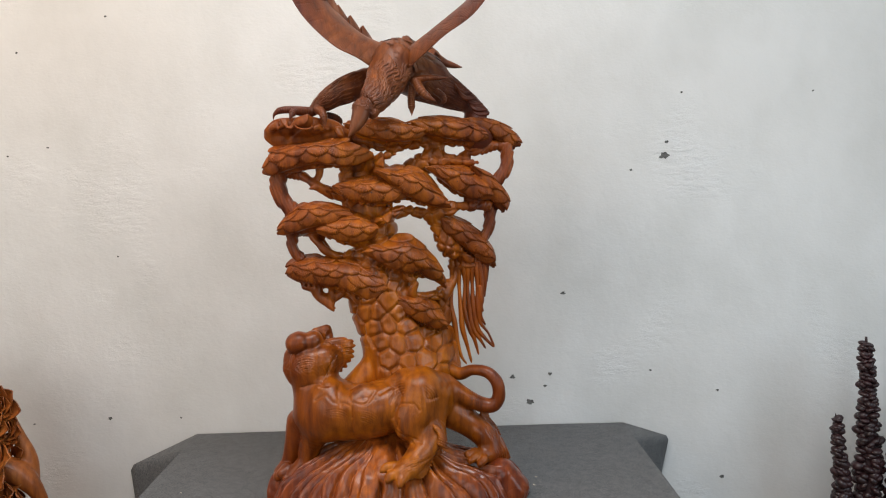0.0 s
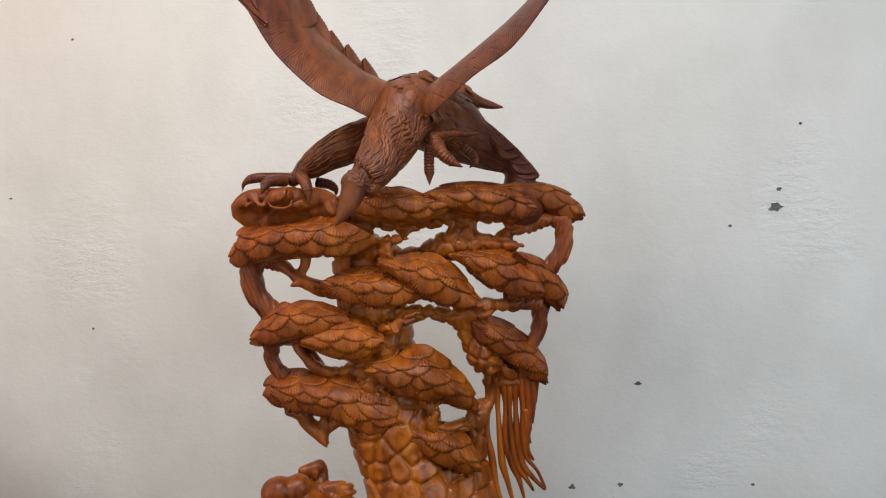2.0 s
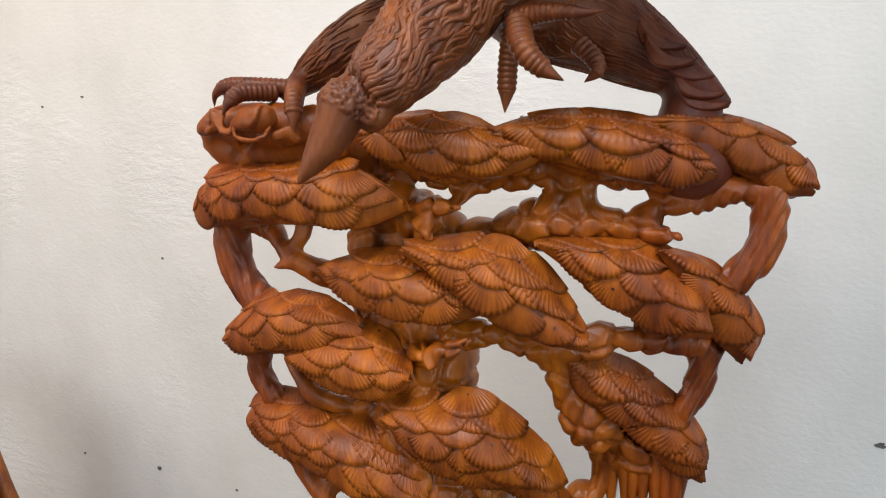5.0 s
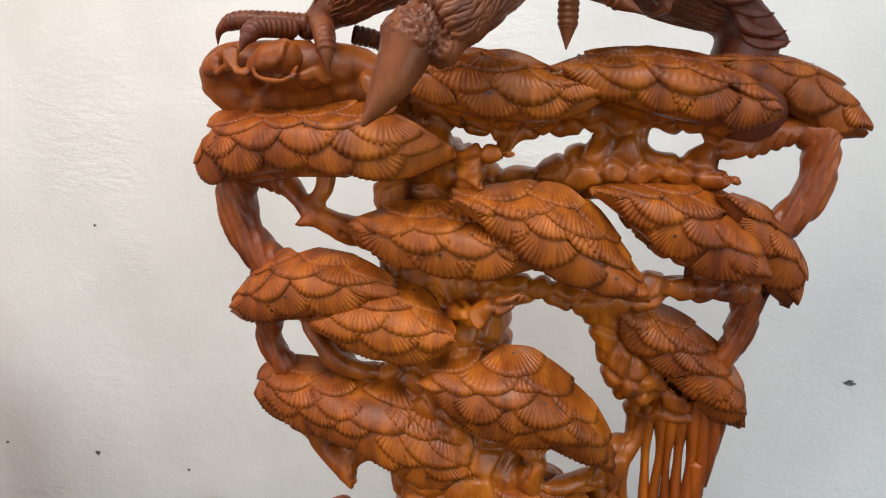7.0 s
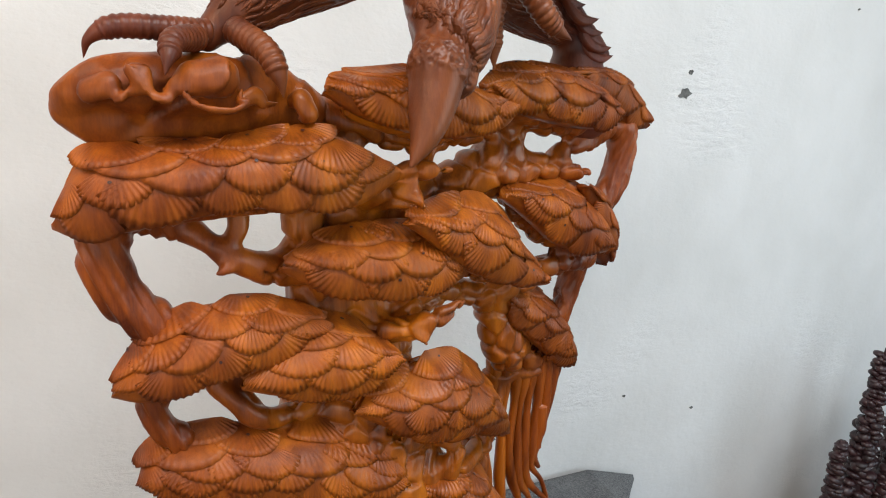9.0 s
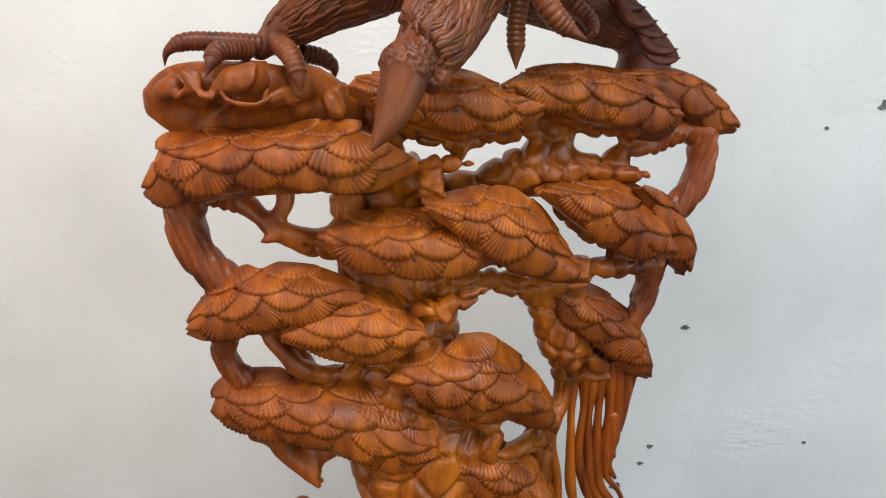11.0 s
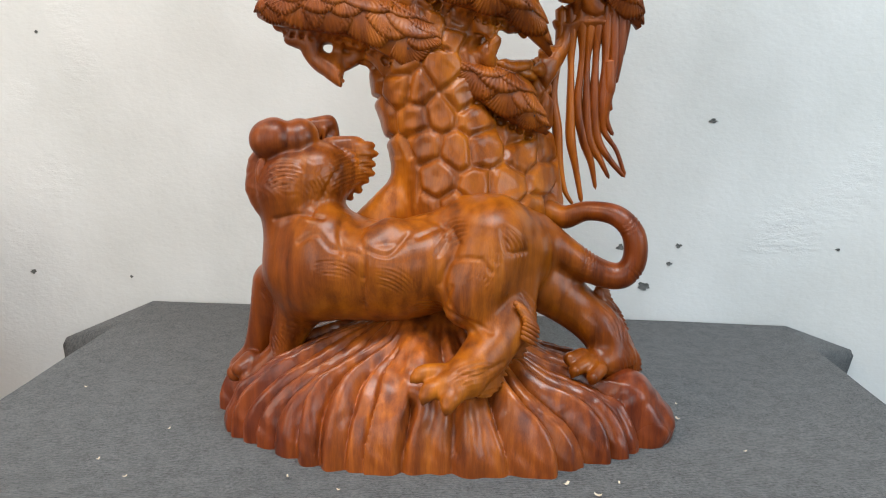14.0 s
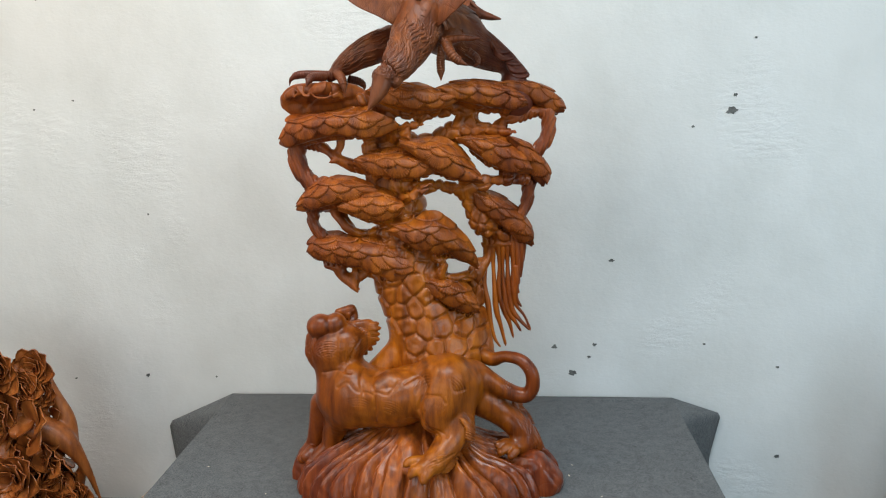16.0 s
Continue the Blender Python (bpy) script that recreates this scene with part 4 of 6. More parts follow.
foliage_pad(((-0.261, 1.365, 1.202), (-0.257, 1.371, 1.218), (-0.243, 1.375, 1.228), (-0.215, 1.372, 1.233), (-0.186, 1.368, 1.232), (-0.162, 1.365, 1.228), (-0.132, 1.365, 1.226), (-0.102, 1.362, 1.212), (-0.077, 1.354, 1.194), (-0.060, 1.343, 1.166)),
            ((-0.262, 1.368, 1.196), (-0.250, 1.358, 1.191), (-0.233, 1.351, 1.187), (-0.208, 1.344, 1.184), (-0.182, 1.340, 1.181), (-0.160, 1.337, 1.177), (-0.137, 1.337, 1.168), (-0.113, 1.339, 1.155), (-0.088, 1.341, 1.150), (-0.058, 1.346, 1.159)), 0.1)
foliage_pad(((-0.106, 1.343, 1.239), (-0.089, 1.352, 1.254), (-0.065, 1.361, 1.261), (-0.039, 1.361, 1.267), (-0.018, 1.364, 1.265), (0.004, 1.371, 1.248), (0.027, 1.381, 1.222), (0.042, 1.382, 1.194), (0.052, 1.383, 1.164)),
            ((-0.106, 1.346, 1.236), (-0.086, 1.337, 1.227), (-0.065, 1.334, 1.214), (-0.042, 1.334, 1.206), (-0.018, 1.340, 1.200), (0.006, 1.351, 1.196), (0.028, 1.366, 1.179), (0.051, 1.386, 1.159)), 0.4)
foliage_pad(((-0.061, 1.350, 1.150), (-0.032, 1.374, 1.152), (-0.000, 1.381, 1.150), (0.024, 1.388, 1.134), (0.040, 1.393, 1.109), (0.051, 1.383, 1.080)),
            ((-0.060, 1.353, 1.146), (-0.039, 1.352, 1.129), (-0.015, 1.353, 1.109), (0.011, 1.360, 1.093), (0.034, 1.371, 1.083), (0.052, 1.386, 1.077)), 0.35)

# ---- carving: hanging strands ----


def strand(*knots):
    sweep(knots, 0, 44, 10, 1.3)


strand((0.064, 1.435, 1.218, 0.0076), (0.065, 1.435, 1.188, 0.0070), (0.062, 1.436, 1.160, 0.0051), (0.058, 1.437, 1.121, 0.0058), (0.065, 1.437, 1.082, 0.0059), (0.069, 1.438, 1.042, 0.0053), (0.077, 1.440, 1.011, 0.0033), (0.088, 1.441, 0.993, 0.0020))
strand((0.074, 1.433, 1.221, 0.0075), (0.076, 1.433, 1.192, 0.0070), (0.077, 1.434, 1.154, 0.0038), (0.079, 1.435, 1.109, 0.0052), (0.081, 1.436, 1.070, 0.0059), (0.089, 1.440, 1.036, 0.0040), (0.098, 1.442, 0.995, 0.0027))
strand((0.086, 1.430, 1.227, 0.0075), (0.087, 1.430, 1.198, 0.0069), (0.089, 1.432, 1.161, 0.0038), (0.087, 1.434, 1.109, 0.0052), (0.096, 1.436, 1.070, 0.0059), (0.106, 1.438, 1.043, 0.0040), (0.113, 1.440, 1.012, 0.0020))
strand((0.094, 1.430, 1.222, 0.0075), (0.096, 1.430, 1.192, 0.0069), (0.095, 1.431, 1.155, 0.0032), (0.097, 1.433, 1.110, 0.0052), (0.102, 1.436, 1.070, 0.0065), (0.116, 1.438, 1.047, 0.0039), (0.128, 1.440, 1.025, 0.0020))
strand((0.102, 1.430, 1.225, 0.0075), (0.104, 1.430, 1.195, 0.0069), (0.104, 1.431, 1.161, 0.0038), (0.105, 1.433, 1.117, 0.0058), (0.110, 1.436, 1.074, 0.0059), (0.125, 1.438, 1.050, 0.0039), (0.146, 1.440, 1.027, 0.0026))
strand((0.112, 1.430, 1.222, 0.0075), (0.114, 1.430, 1.193, 0.0069), (0.115, 1.430, 1.155, 0.0044), (0.114, 1.433, 1.110, 0.0064), (0.118, 1.436, 1.081, 0.0039), (0.134, 1.438, 1.058, 0.0026), (0.146, 1.440, 1.028, 0.0026))
strand((0.120, 1.430, 1.222, 0.0075), (0.122, 1.430, 1.193, 0.0069), (0.124, 1.430, 1.155, 0.0057), (0.119, 1.432, 1.117, 0.0064), (0.119, 1.435, 1.094, 0.0045), (0.129, 1.436, 1.075, 0.0020))
strand((0.128, 1.431, 1.222, 0.0075), (0.130, 1.431, 1.193, 0.0069), (0.129, 1.432, 1.162, 0.0057), (0.127, 1.433, 1.133, 0.0032))
strand((0.132, 1.432, 1.231, 0.0075), (0.134, 1.432, 1.202, 0.0069), (0.134, 1.433, 1.181, 0.0044), (0.134, 1.434, 1.164, 0.0019))
strand((0.119, 1.431, 1.160, 0.0076), (0.121, 1.431, 1.130, 0.0070), (0.120, 1.432, 1.117, 0.0051), (0.124, 1.433, 1.103, 0.0026))

v, f, nrm = core.skin()


def bark(v, nrm, cells, width, depth):
    """Sinks the joints between rounded bark plates."""
    best, second = np.full(len(v), 9.0), np.full(len(v), 9.0)
    for cx in cells:
        d = np.linalg.norm((v - cx) * (1, 0.2, 1.0), axis=1)
        second = np.minimum(second, np.maximum(best, d))
        best = np.minimum(best, d)
    g = np.clip((second - best) / width, 0, 1)
    return v + nrm * (depth * ((1 - (1 - g) ** 2.2) - 1.0) - 0.0016 * np.exp(-(best / 0.008) ** 2))[:, None]


v += nrm * (0.0003 * np.sin(v[:, 0] * 330 + 2 * np.sin(v[:, 2] * 170)) * np.sin(v[:, 2] * 290 + 2 * np.sin(v[:, 1] * 150)))[:, None]
on_trunk = (v[:, 0] > -0.17) & (v[:, 0] < 0.13) & (v[:, 2] < 1.45) & (v[:, 1] < 1.46) & ~((v[:, 0] > 0.066) & (v[:, 2] < 1.2)) & ~((v[:, 0] < -0.085) & (v[:, 2] < 1.05))
for low, high, gap, width, depth in ((0.93, 1.17, 0.037, 0.014, 0.0065), (1.15, 1.47, 0.025, 0.010, 0.0055)):
    cells = []
    for row in range(int((high - low) / (gap * 0.86)) + 1):
        for col in range(int(0.34 / gap) + 1):
            cells.append(np.array((-0.19 + gap * (col + 0.5 * (row % 2)) + rng.uniform(-0.3, 0.3) * gap, 1.355, low + gap * 0.86 * row + rng.uniform(-0.3, 0.3) * gap)))
    pick = on_trunk & (v[:, 2] > low + 0.01) & (v[:, 2] <= high - 0.01)
    v[pick] = bark(v[pick], nrm[pick], cells, width, depth)
on_knot = (v[:, 2] > 1.448) & (v[:, 0] < -0.12)


def facets(v, nrm, cells, amount):
    """Flattens a skin into chisel-cut planes, one round each centre."""
    near = np.argmin(np.stack([np.linalg.norm(v - c, axis=1) for c in cells]), axis=0)
    for k in range(len(cells)):
        own = near == k
        if own.sum() > 20:
            c, n = v[own].mean(axis=0), unit(nrm[own].mean(axis=0))
            v[own] -= amount * np.outer((v[own] - c) @ n, n)
    return v


lumps = [np.array((rng.uniform(-0.29, -0.12), rng.uniform(1.29, 1.40), rng.uniform(1.44, 1.50))) for _ in range(44)]
v[on_knot] = facets(v[on_knot], nrm[on_knot], lumps, 0.30)
limb = (v[:, 0] < -0.225) & (v[:, 2] > 1.20) & (v[:, 2] < 1.40) | (v[:, 0] > 0.13) & (v[:, 2] < 1.44)
v += nrm * np.where(limb, 0.0011 * np.sin((v[:, 0] * 0.9 + v[:, 2] * 0.35 * np.sign(-0.05 - v[:, 0])) / 0.0011), 0)[:, None]
middle = v[f].mean(axis=1)
rock = (middle[:, 2] > 1.445) & (middle[:, 0] < -0.11)
PIECES.append((v, f[~rock], 0))
PIECES.append((v, f[rock], 1))

# ---- carving: root mound and beast, with its cut fur lines ----
v, f, nrm = base_block.skin()
v = relax(v, f, 3)
v += nrm * (0.0005 * np.sin(v[:, 0] * 210 + 3 * np.sin(v[:, 2] * 90)) * np.sin(v[:, 1] * 190 + 2))[:, None]
PIECES.append((v, f, 4))
v, f, nrm = beast.skin()


def fur(v, nrm, centre, along, size, period, depth):
    """A patch of curved parallel cuts round a centre, running along a direction."""
    c, a = np.array(centre), unit(along)
    d = v - c
    s = unit(np.cross(a, (0, 1, 0)))
    p, q = d @ a / size[0], d @ s / size[1]
    near = np.clip(1.3 - np.sqrt(p * p + q * q + (d[:, 1] / 0.05) ** 2) * 1.3, 0, 1)
    wave = np.sin((d @ s + 0.35 * (d @ a) ** 2 / size[0]) * 2 * math.pi / period)
    return v + nrm * (depth * (wave - 0.4) * np.minimum(1, near * 2.0))[:, None]


def groove(v, nrm, knots, width, depth):
    """A carved line through knots."""
    path = spline(knots, 40)
    d = np.full(len(v), 9.0)
    near = (nrm[:, 1] < -0.15) & np.all((v > path.min(axis=0) - (0.02, 0.06, 0.02)) & (v < path.max(axis=0) + (0.02, 0.06, 0.02)), axis=1)
    for c in path:
        d[near] = np.minimum(d[near], np.hypot(v[near, 0] - c[0], v[near, 2] - c[2]))
    return v - nrm * (depth * np.exp(-(d / width) ** 2))[:, None]


v = fur(v, nrm, (-0.158, 1.290, 0.945), (0.99, 0, -0.15), (0.026, 0.012), 0.0042, 0.0009)
v = fur(v, nrm, (-0.099, 1.280, 0.937), (0.90, 0, -0.43), (0.025, 0.016), 0.0042, 0.0009)
v = fur(v, nrm, (-0.044, 1.290, 0.980), (0.77, 0, 0.63), (0.022, 0.014), 0.0042, 0.0009)
v = fur(v, nrm, (0.019, 1.290, 0.976), (0.48, 0, -0.88), (0.022, 0.012), 0.0042, 0.0009)
v = fur(v, nrm, (-0.008, 1.275, 0.953), (-0.27, 0, -0.96), (0.028, 0.014), 0.0042, 0.0009)
v = fur(v, nrm, (-0.019, 1.250, 0.857), (0.98, 0, 0.21), (0.027, 0.014), 0.0042, 0.0009)
v = fur(v, nrm, (0.006, 1.260, 0.825), (0.96, 0, -0.28), (0.025, 0.014), 0.0042, 0.0009)
v = fur(v, nrm, (0.040, 1.270, 0.899), (0.33, 0, -0.94), (0.039, 0.014), 0.0042, 0.0009)
v = fur(v, nrm, (-0.060, 1.290, 0.904), (0.95, 0, -0.30), (0.023, 0.009), 0.0042, 0.0009)
v = fur(v, nrm, (-0.221, 1.310, 1.033), (0.98, 0, 0.19), (0.023, 0.017), 0.0042, 0.0009)
v = fur(v, nrm, (-0.183, 1.300, 1.015), (0.14, 0, -0.99), (0.020, 0.013), 0.0042, 0.0009)
v = fur(v, nrm, (0.099, 1.360, 0.948), (-0.34, 0, -0.94), (0.018, 0.011), 0.0042, 0.0009)
v = fur(v, nrm, (0.141, 1.375, 0.984), (-0.74, 0, -0.67), (0.018, 0.011), 0.0042, 0.0009)
v = fur(v, nrm, (0.149, 1.375, 0.933), (0.59, 0, -0.81), (0.017, 0.011), 0.0042, 0.0009)
v = fur(v, nrm, (-0.246, 1.335, 0.893), (0.30, 0, -0.95), (0.022, 0.014), 0.0042, 0.0009)
v = fur(v, nrm, (-0.233, 1.310, 0.844), (0.30, 0, -0.95), (0.021, 0.013), 0.0042, 0.0009)
v = fur(v, nrm, (0.134, 1.370, 0.879), (0.48, 0, -0.88), (0.031, 0.014), 0.0042, 0.0009)
v = fur(v, nrm, (0.150, 1.370, 0.827), (0.12, 0, -0.99), (0.032, 0.016), 0.0042, 0.0009)
v = fur(v, nrm, (-0.152, 1.330, 1.039), (0.98, 0, 0.19), (0.033, 0.027), 0.0042, 0.0009)
v = fur(v, nrm, (-0.099, 1.360, 1.019), (-0.31, 0, -0.95), (0.037, 0.015), 0.0042, 0.0009)
v = groove(v, nrm, ((-0.199, 1.290, 0.967), (-0.180, 1.285, 0.977), (-0.162, 1.280, 0.964), (-0.133, 1.280, 0.959), (-0.130, 1.280, 0.936)), 0.0024, 0.0018)
v = groove(v, nrm, ((-0.127, 1.280, 0.965), (-0.104, 1.275, 0.961), (-0.087, 1.275, 0.979)), 0.0024, 0.0018)
v = groove(v, nrm, ((-0.042, 1.285, 0.932), (-0.048, 1.285, 0.909), (-0.025, 1.280, 0.899), (-0.001, 1.270, 0.889)), 0.0024, 0.0018)
v = groove(v, nrm, ((-0.054, 1.285, 0.932), (-0.043, 1.280, 0.956), (-0.015, 1.275, 0.961), (-0.003, 1.270, 0.949)), 0.0024, 0.0018)
v = groove(v, nrm, ((-0.028, 1.260, 0.859), (-0.011, 1.250, 0.857), (0.011, 1.260, 0.861)), 0.0024, 0.0018)
v = groove(v, nrm, ((0.006, 1.300, 0.989), (0.013, 1.290, 0.968), (0.030, 1.300, 0.966)), 0.0024, 0.0018)
v = groove(v, nrm, ((-0.077, 1.285, 0.977), (-0.049, 1.285, 0.987), (-0.035, 1.285, 0.973)), 0.0024, 0.0018)
v = groove(v, nrm, ((-0.165, 1.300, 1.041), (-0.177, 1.300, 1.018), (-0.190, 1.300, 0.994)), 0.0022, 0.0020)
v = groove(v, nrm, ((-0.231, 1.300, 0.987), (-0.201, 1.300, 0.994), (-0.175, 1.300, 0.992)), 0.0022, 0.0020)
v = groove(v, nrm, ((-0.120, 1.285, 0.996), (-0.135, 1.285, 0.978), (-0.127, 1.285, 0.953), (-0.132, 1.285, 0.905)), 0.0030, 0.0020)
v = groove(v, nrm, ((-0.038, 1.285, 0.969), (-0.047, 1.285, 0.946), (-0.049, 1.285, 0.928), (-0.036, 1.285, 0.904), (-0.014, 1.285, 0.884)), 0.0030, 0.0020)
v = groove(v, nrm, ((-0.083, 1.285, 0.995), (-0.056, 1.285, 0.989), (-0.048, 1.285, 0.976), (-0.056, 1.285, 0.962)), 0.0030, 0.0020)
v = groove(v, nrm, ((-0.151, 1.285, 1.006), (-0.157, 1.285, 0.983), (-0.150, 1.285, 0.959)), 0.0030, 0.0020)
head = np.clip((-0.150 - v[:, 0]) / 0.015, 0, 1) * np.clip((v[:, 2] - 0.995) / 0.02, 0, 1)
v += nrm * (head * np.clip((1.052 - v[:, 2]) / 0.01, 0, 1) * 0.00045 * np.sin(v[:, 0] * 420 + 3 * np.sin(v[:, 2] * 210)) * np.sin(v[:, 2] * 380 + 3 * np.sin(v[:, 0] * 190 + v[:, 1] * 120)))[:, None]
PIECES.append((v, f, 0))

# ---- carving: locks on the animal's head ----


def tuft(*knots):
    sweep(knots, 0, 14, 8, 0.7)

tuft((-0.184, 1.362, 1.043, 0.0056), (-0.167, 1.362, 1.057, 0.0068), (-0.162, 1.368, 1.064, 0.0049), (-0.159, 1.371, 1.068, 0.0012))
tuft((-0.184, 1.362, 1.042, 0.0056), (-0.162, 1.362, 1.055, 0.0068), (-0.154, 1.368, 1.061, 0.0049), (-0.151, 1.371, 1.063, 0.0012))
tuft((-0.184, 1.362, 1.041, 0.0056), (-0.159, 1.362, 1.050, 0.0068), (-0.151, 1.368, 1.053, 0.0049), (-0.147, 1.371, 1.054, 0.0012))
tuft((-0.184, 1.362, 1.040, 0.0056), (-0.156, 1.362, 1.046, 0.0068), (-0.146, 1.368, 1.046, 0.0050), (-0.142, 1.371, 1.046, 0.0012))
tuft((-0.184, 1.362, 1.039, 0.0056), (-0.154, 1.362, 1.040, 0.0068), (-0.144, 1.368, 1.037, 0.0050), (-0.139, 1.371, 1.036, 0.0012))
tuft((-0.184, 1.362, 1.039, 0.0056), (-0.157, 1.362, 1.035, 0.0068), (-0.148, 1.368, 1.029, 0.0050), (-0.144, 1.371, 1.026, 0.0012))
tuft((-0.184, 1.362, 1.038, 0.0056), (-0.160, 1.362, 1.031, 0.0068), (-0.154, 1.368, 1.022, 0.0050), (-0.151, 1.371, 1.018, 0.0013))
tuft((-0.184, 1.362, 1.037, 0.0056), (-0.165, 1.362, 1.028, 0.0068), (-0.162, 1.368, 1.019, 0.0050), (-0.160, 1.371, 1.015, 0.0013))
tuft((-0.186, 1.351, 1.044, 0.0055), (-0.169, 1.351, 1.055, 0.0067), (-0.165, 1.357, 1.061, 0.0049), (-0.163, 1.360, 1.063, 0.0012))
tuft((-0.186, 1.351, 1.044, 0.0055), (-0.165, 1.351, 1.053, 0.0067), (-0.159, 1.357, 1.057, 0.0049), (-0.156, 1.360, 1.059, 0.0012))
tuft((-0.186, 1.351, 1.043, 0.0055), (-0.162, 1.351, 1.050, 0.0067), (-0.154, 1.357, 1.052, 0.0049), (-0.150, 1.360, 1.052, 0.0012))
tuft((-0.186, 1.351, 1.042, 0.0055), (-0.161, 1.351, 1.046, 0.0067), (-0.152, 1.357, 1.044, 0.0049), (-0.149, 1.360, 1.044, 0.0012))
tuft((-0.186, 1.351, 1.041, 0.0055), (-0.161, 1.351, 1.041, 0.0067), (-0.153, 1.357, 1.037, 0.0049), (-0.149, 1.360, 1.035, 0.0012))
tuft((-0.186, 1.351, 1.041, 0.0055), (-0.163, 1.351, 1.036, 0.0067), (-0.157, 1.357, 1.030, 0.0049), (-0.154, 1.360, 1.027, 0.0012))
tuft((-0.186, 1.351, 1.040, 0.0055), (-0.166, 1.351, 1.033, 0.0067), (-0.161, 1.357, 1.025, 0.0049), (-0.159, 1.360, 1.021, 0.0012))
tuft((-0.186, 1.351, 1.040, 0.0055), (-0.169, 1.351, 1.030, 0.0067), (-0.167, 1.357, 1.021, 0.0049), (-0.166, 1.360, 1.016, 0.0012))
tuft((-0.189, 1.343, 1.043, 0.0054), (-0.173, 1.343, 1.052, 0.0066), (-0.168, 1.349, 1.055, 0.0048), (-0.167, 1.352, 1.057, 0.0012))
tuft((-0.189, 1.343, 1.042, 0.0054), (-0.170, 1.343, 1.049, 0.0066), (-0.165, 1.349, 1.051, 0.0048), (-0.162, 1.352, 1.052, 0.0012))
tuft((-0.189, 1.343, 1.042, 0.0054), (-0.168, 1.343, 1.046, 0.0066), (-0.162, 1.349, 1.046, 0.0048), (-0.159, 1.352, 1.046, 0.0012))
tuft((-0.189, 1.343, 1.041, 0.0054), (-0.167, 1.343, 1.043, 0.0066), (-0.160, 1.349, 1.041, 0.0048), (-0.157, 1.352, 1.040, 0.0012))
tuft((-0.189, 1.343, 1.040, 0.0054), (-0.168, 1.343, 1.039, 0.0066), (-0.163, 1.349, 1.035, 0.0049), (-0.160, 1.352, 1.033, 0.0012))
tuft((-0.189, 1.343, 1.040, 0.0054), (-0.170, 1.343, 1.036, 0.0066), (-0.166, 1.349, 1.030, 0.0049), (-0.164, 1.352, 1.027, 0.0012))
tuft((-0.189, 1.343, 1.039, 0.0054), (-0.172, 1.343, 1.033, 0.0066), (-0.170, 1.349, 1.026, 0.0049), (-0.169, 1.352, 1.023, 0.0012))
tuft((-0.189, 1.343, 1.039, 0.0054), (-0.176, 1.343, 1.032, 0.0066), (-0.175, 1.349, 1.024, 0.0049), (-0.175, 1.352, 1.021, 0.0012))
tuft((-0.256, 1.335, 1.045, 0.0054), (-0.261, 1.332, 1.026, 0.0054), (-0.260, 1.333, 1.004, 0.0054), (-0.254, 1.335, 0.991, 0.0024))
tuft((-0.244, 1.322, 1.051, 0.0047), (-0.248, 1.318, 1.034, 0.0047), (-0.248, 1.320, 1.018, 0.0041), (-0.254, 1.325, 1.003, 0.0024))


def comb(edge, away, count):
    """A row of short pointed locks along an edge of a leg."""
    for p in spline(edge, count):
        a = np.array(away)
        root, bend, tip = p - a * 0.6, p + a * 0.25 - (0, 0, 0.001), p + a - (0, 0, 0.003)
        tuft((*root, 0.0030), (*bend, 0.0030), (*tip, 0.0010))


comb(((0.026, 1.275, 0.914), (0.032, 1.275, 0.905), (0.036, 1.275, 0.895), (0.034, 1.275, 0.880)), (0.011, 0.004, -0.006), 11)
comb(((0.001, 1.270, 0.849), (-0.001, 1.270, 0.837), (-0.006, 1.270, 0.825), (-0.016, 1.270, 0.817)), (0.011, 0.004, -0.005), 9)
comb(((0.120, 1.380, 0.901), (0.132, 1.380, 0.886), (0.141, 1.380, 0.867)), (0.011, 0.003, -0.003), 9)
comb(((0.145, 1.380, 0.859), (0.153, 1.380, 0.841), (0.160, 1.380, 0.821)), (0.010, 0.003, -0.005), 9)

# ---- carving: bird above ----
bird = Field((-0.28, 1.195, 1.425), (0.20, 1.52, 1.72), 0.0015)
tube(bird, 0.02, (-0.035, 1.352, 1.595, 0.0400), (-0.047, 1.330, 1.565, 0.0360), (-0.058, 1.303, 1.538, 0.0294), (-0.068, 1.280, 1.518, 0.0233), (-0.077, 1.272, 1.508, 0.0184))  # neck
tube(bird, 0.02, (-0.040, 1.390, 1.612, 0.0391), (-0.017, 1.420, 1.630, 0.0306), (0.010, 1.440, 1.618, 0.0270), (0.033, 1.445, 1.594, 0.0300))  # back
tube(bird, 0.02, (-0.008, 1.415, 1.590, 0.0430), (0.022, 1.430, 1.577, 0.0423), (0.061, 1.435, 1.556, 0.0333), (0.101, 1.430, 1.533, 0.0218), (0.134, 1.420, 1.514, 0.0090), (0.146, 1.418, 1.507, 0.0035))  # rump and tail
tube(bird, 0.01, (0.120, 1.425, 1.511, 0.0168), (0.121, 1.425, 1.488, 0.0252), (0.125, 1.420, 1.460, 0.0308))  # post
tube(bird, 0.006, (0.034, 1.485, 1.637, 0.0148), (0.060, 1.500, 1.626, 0.0090), (0.080, 1.506, 1.620, 0.0061), (0.098, 1.508, 1.616, 0.0015))  # tail spike
tube(bird, 0.01, (-0.091, 1.390, 1.571, 0.0286), (-0.132, 1.375, 1.555, 0.0249), (-0.168, 1.370, 1.536, 0.0188), (-0.191, 1.365, 1.519, 0.0114), (-0.199, 1.360, 1.512, 0.0087))  # thigh
tube(bird, 0.008, (0.017, 1.385, 1.574, 0.0134), (0.005, 1.352, 1.563, 0.0090))  # shank
tube(bird, 0.003, (-0.083, 1.262, 1.505, 0.0164), (-0.086, 1.259, 1.502, 0.0163))  # band
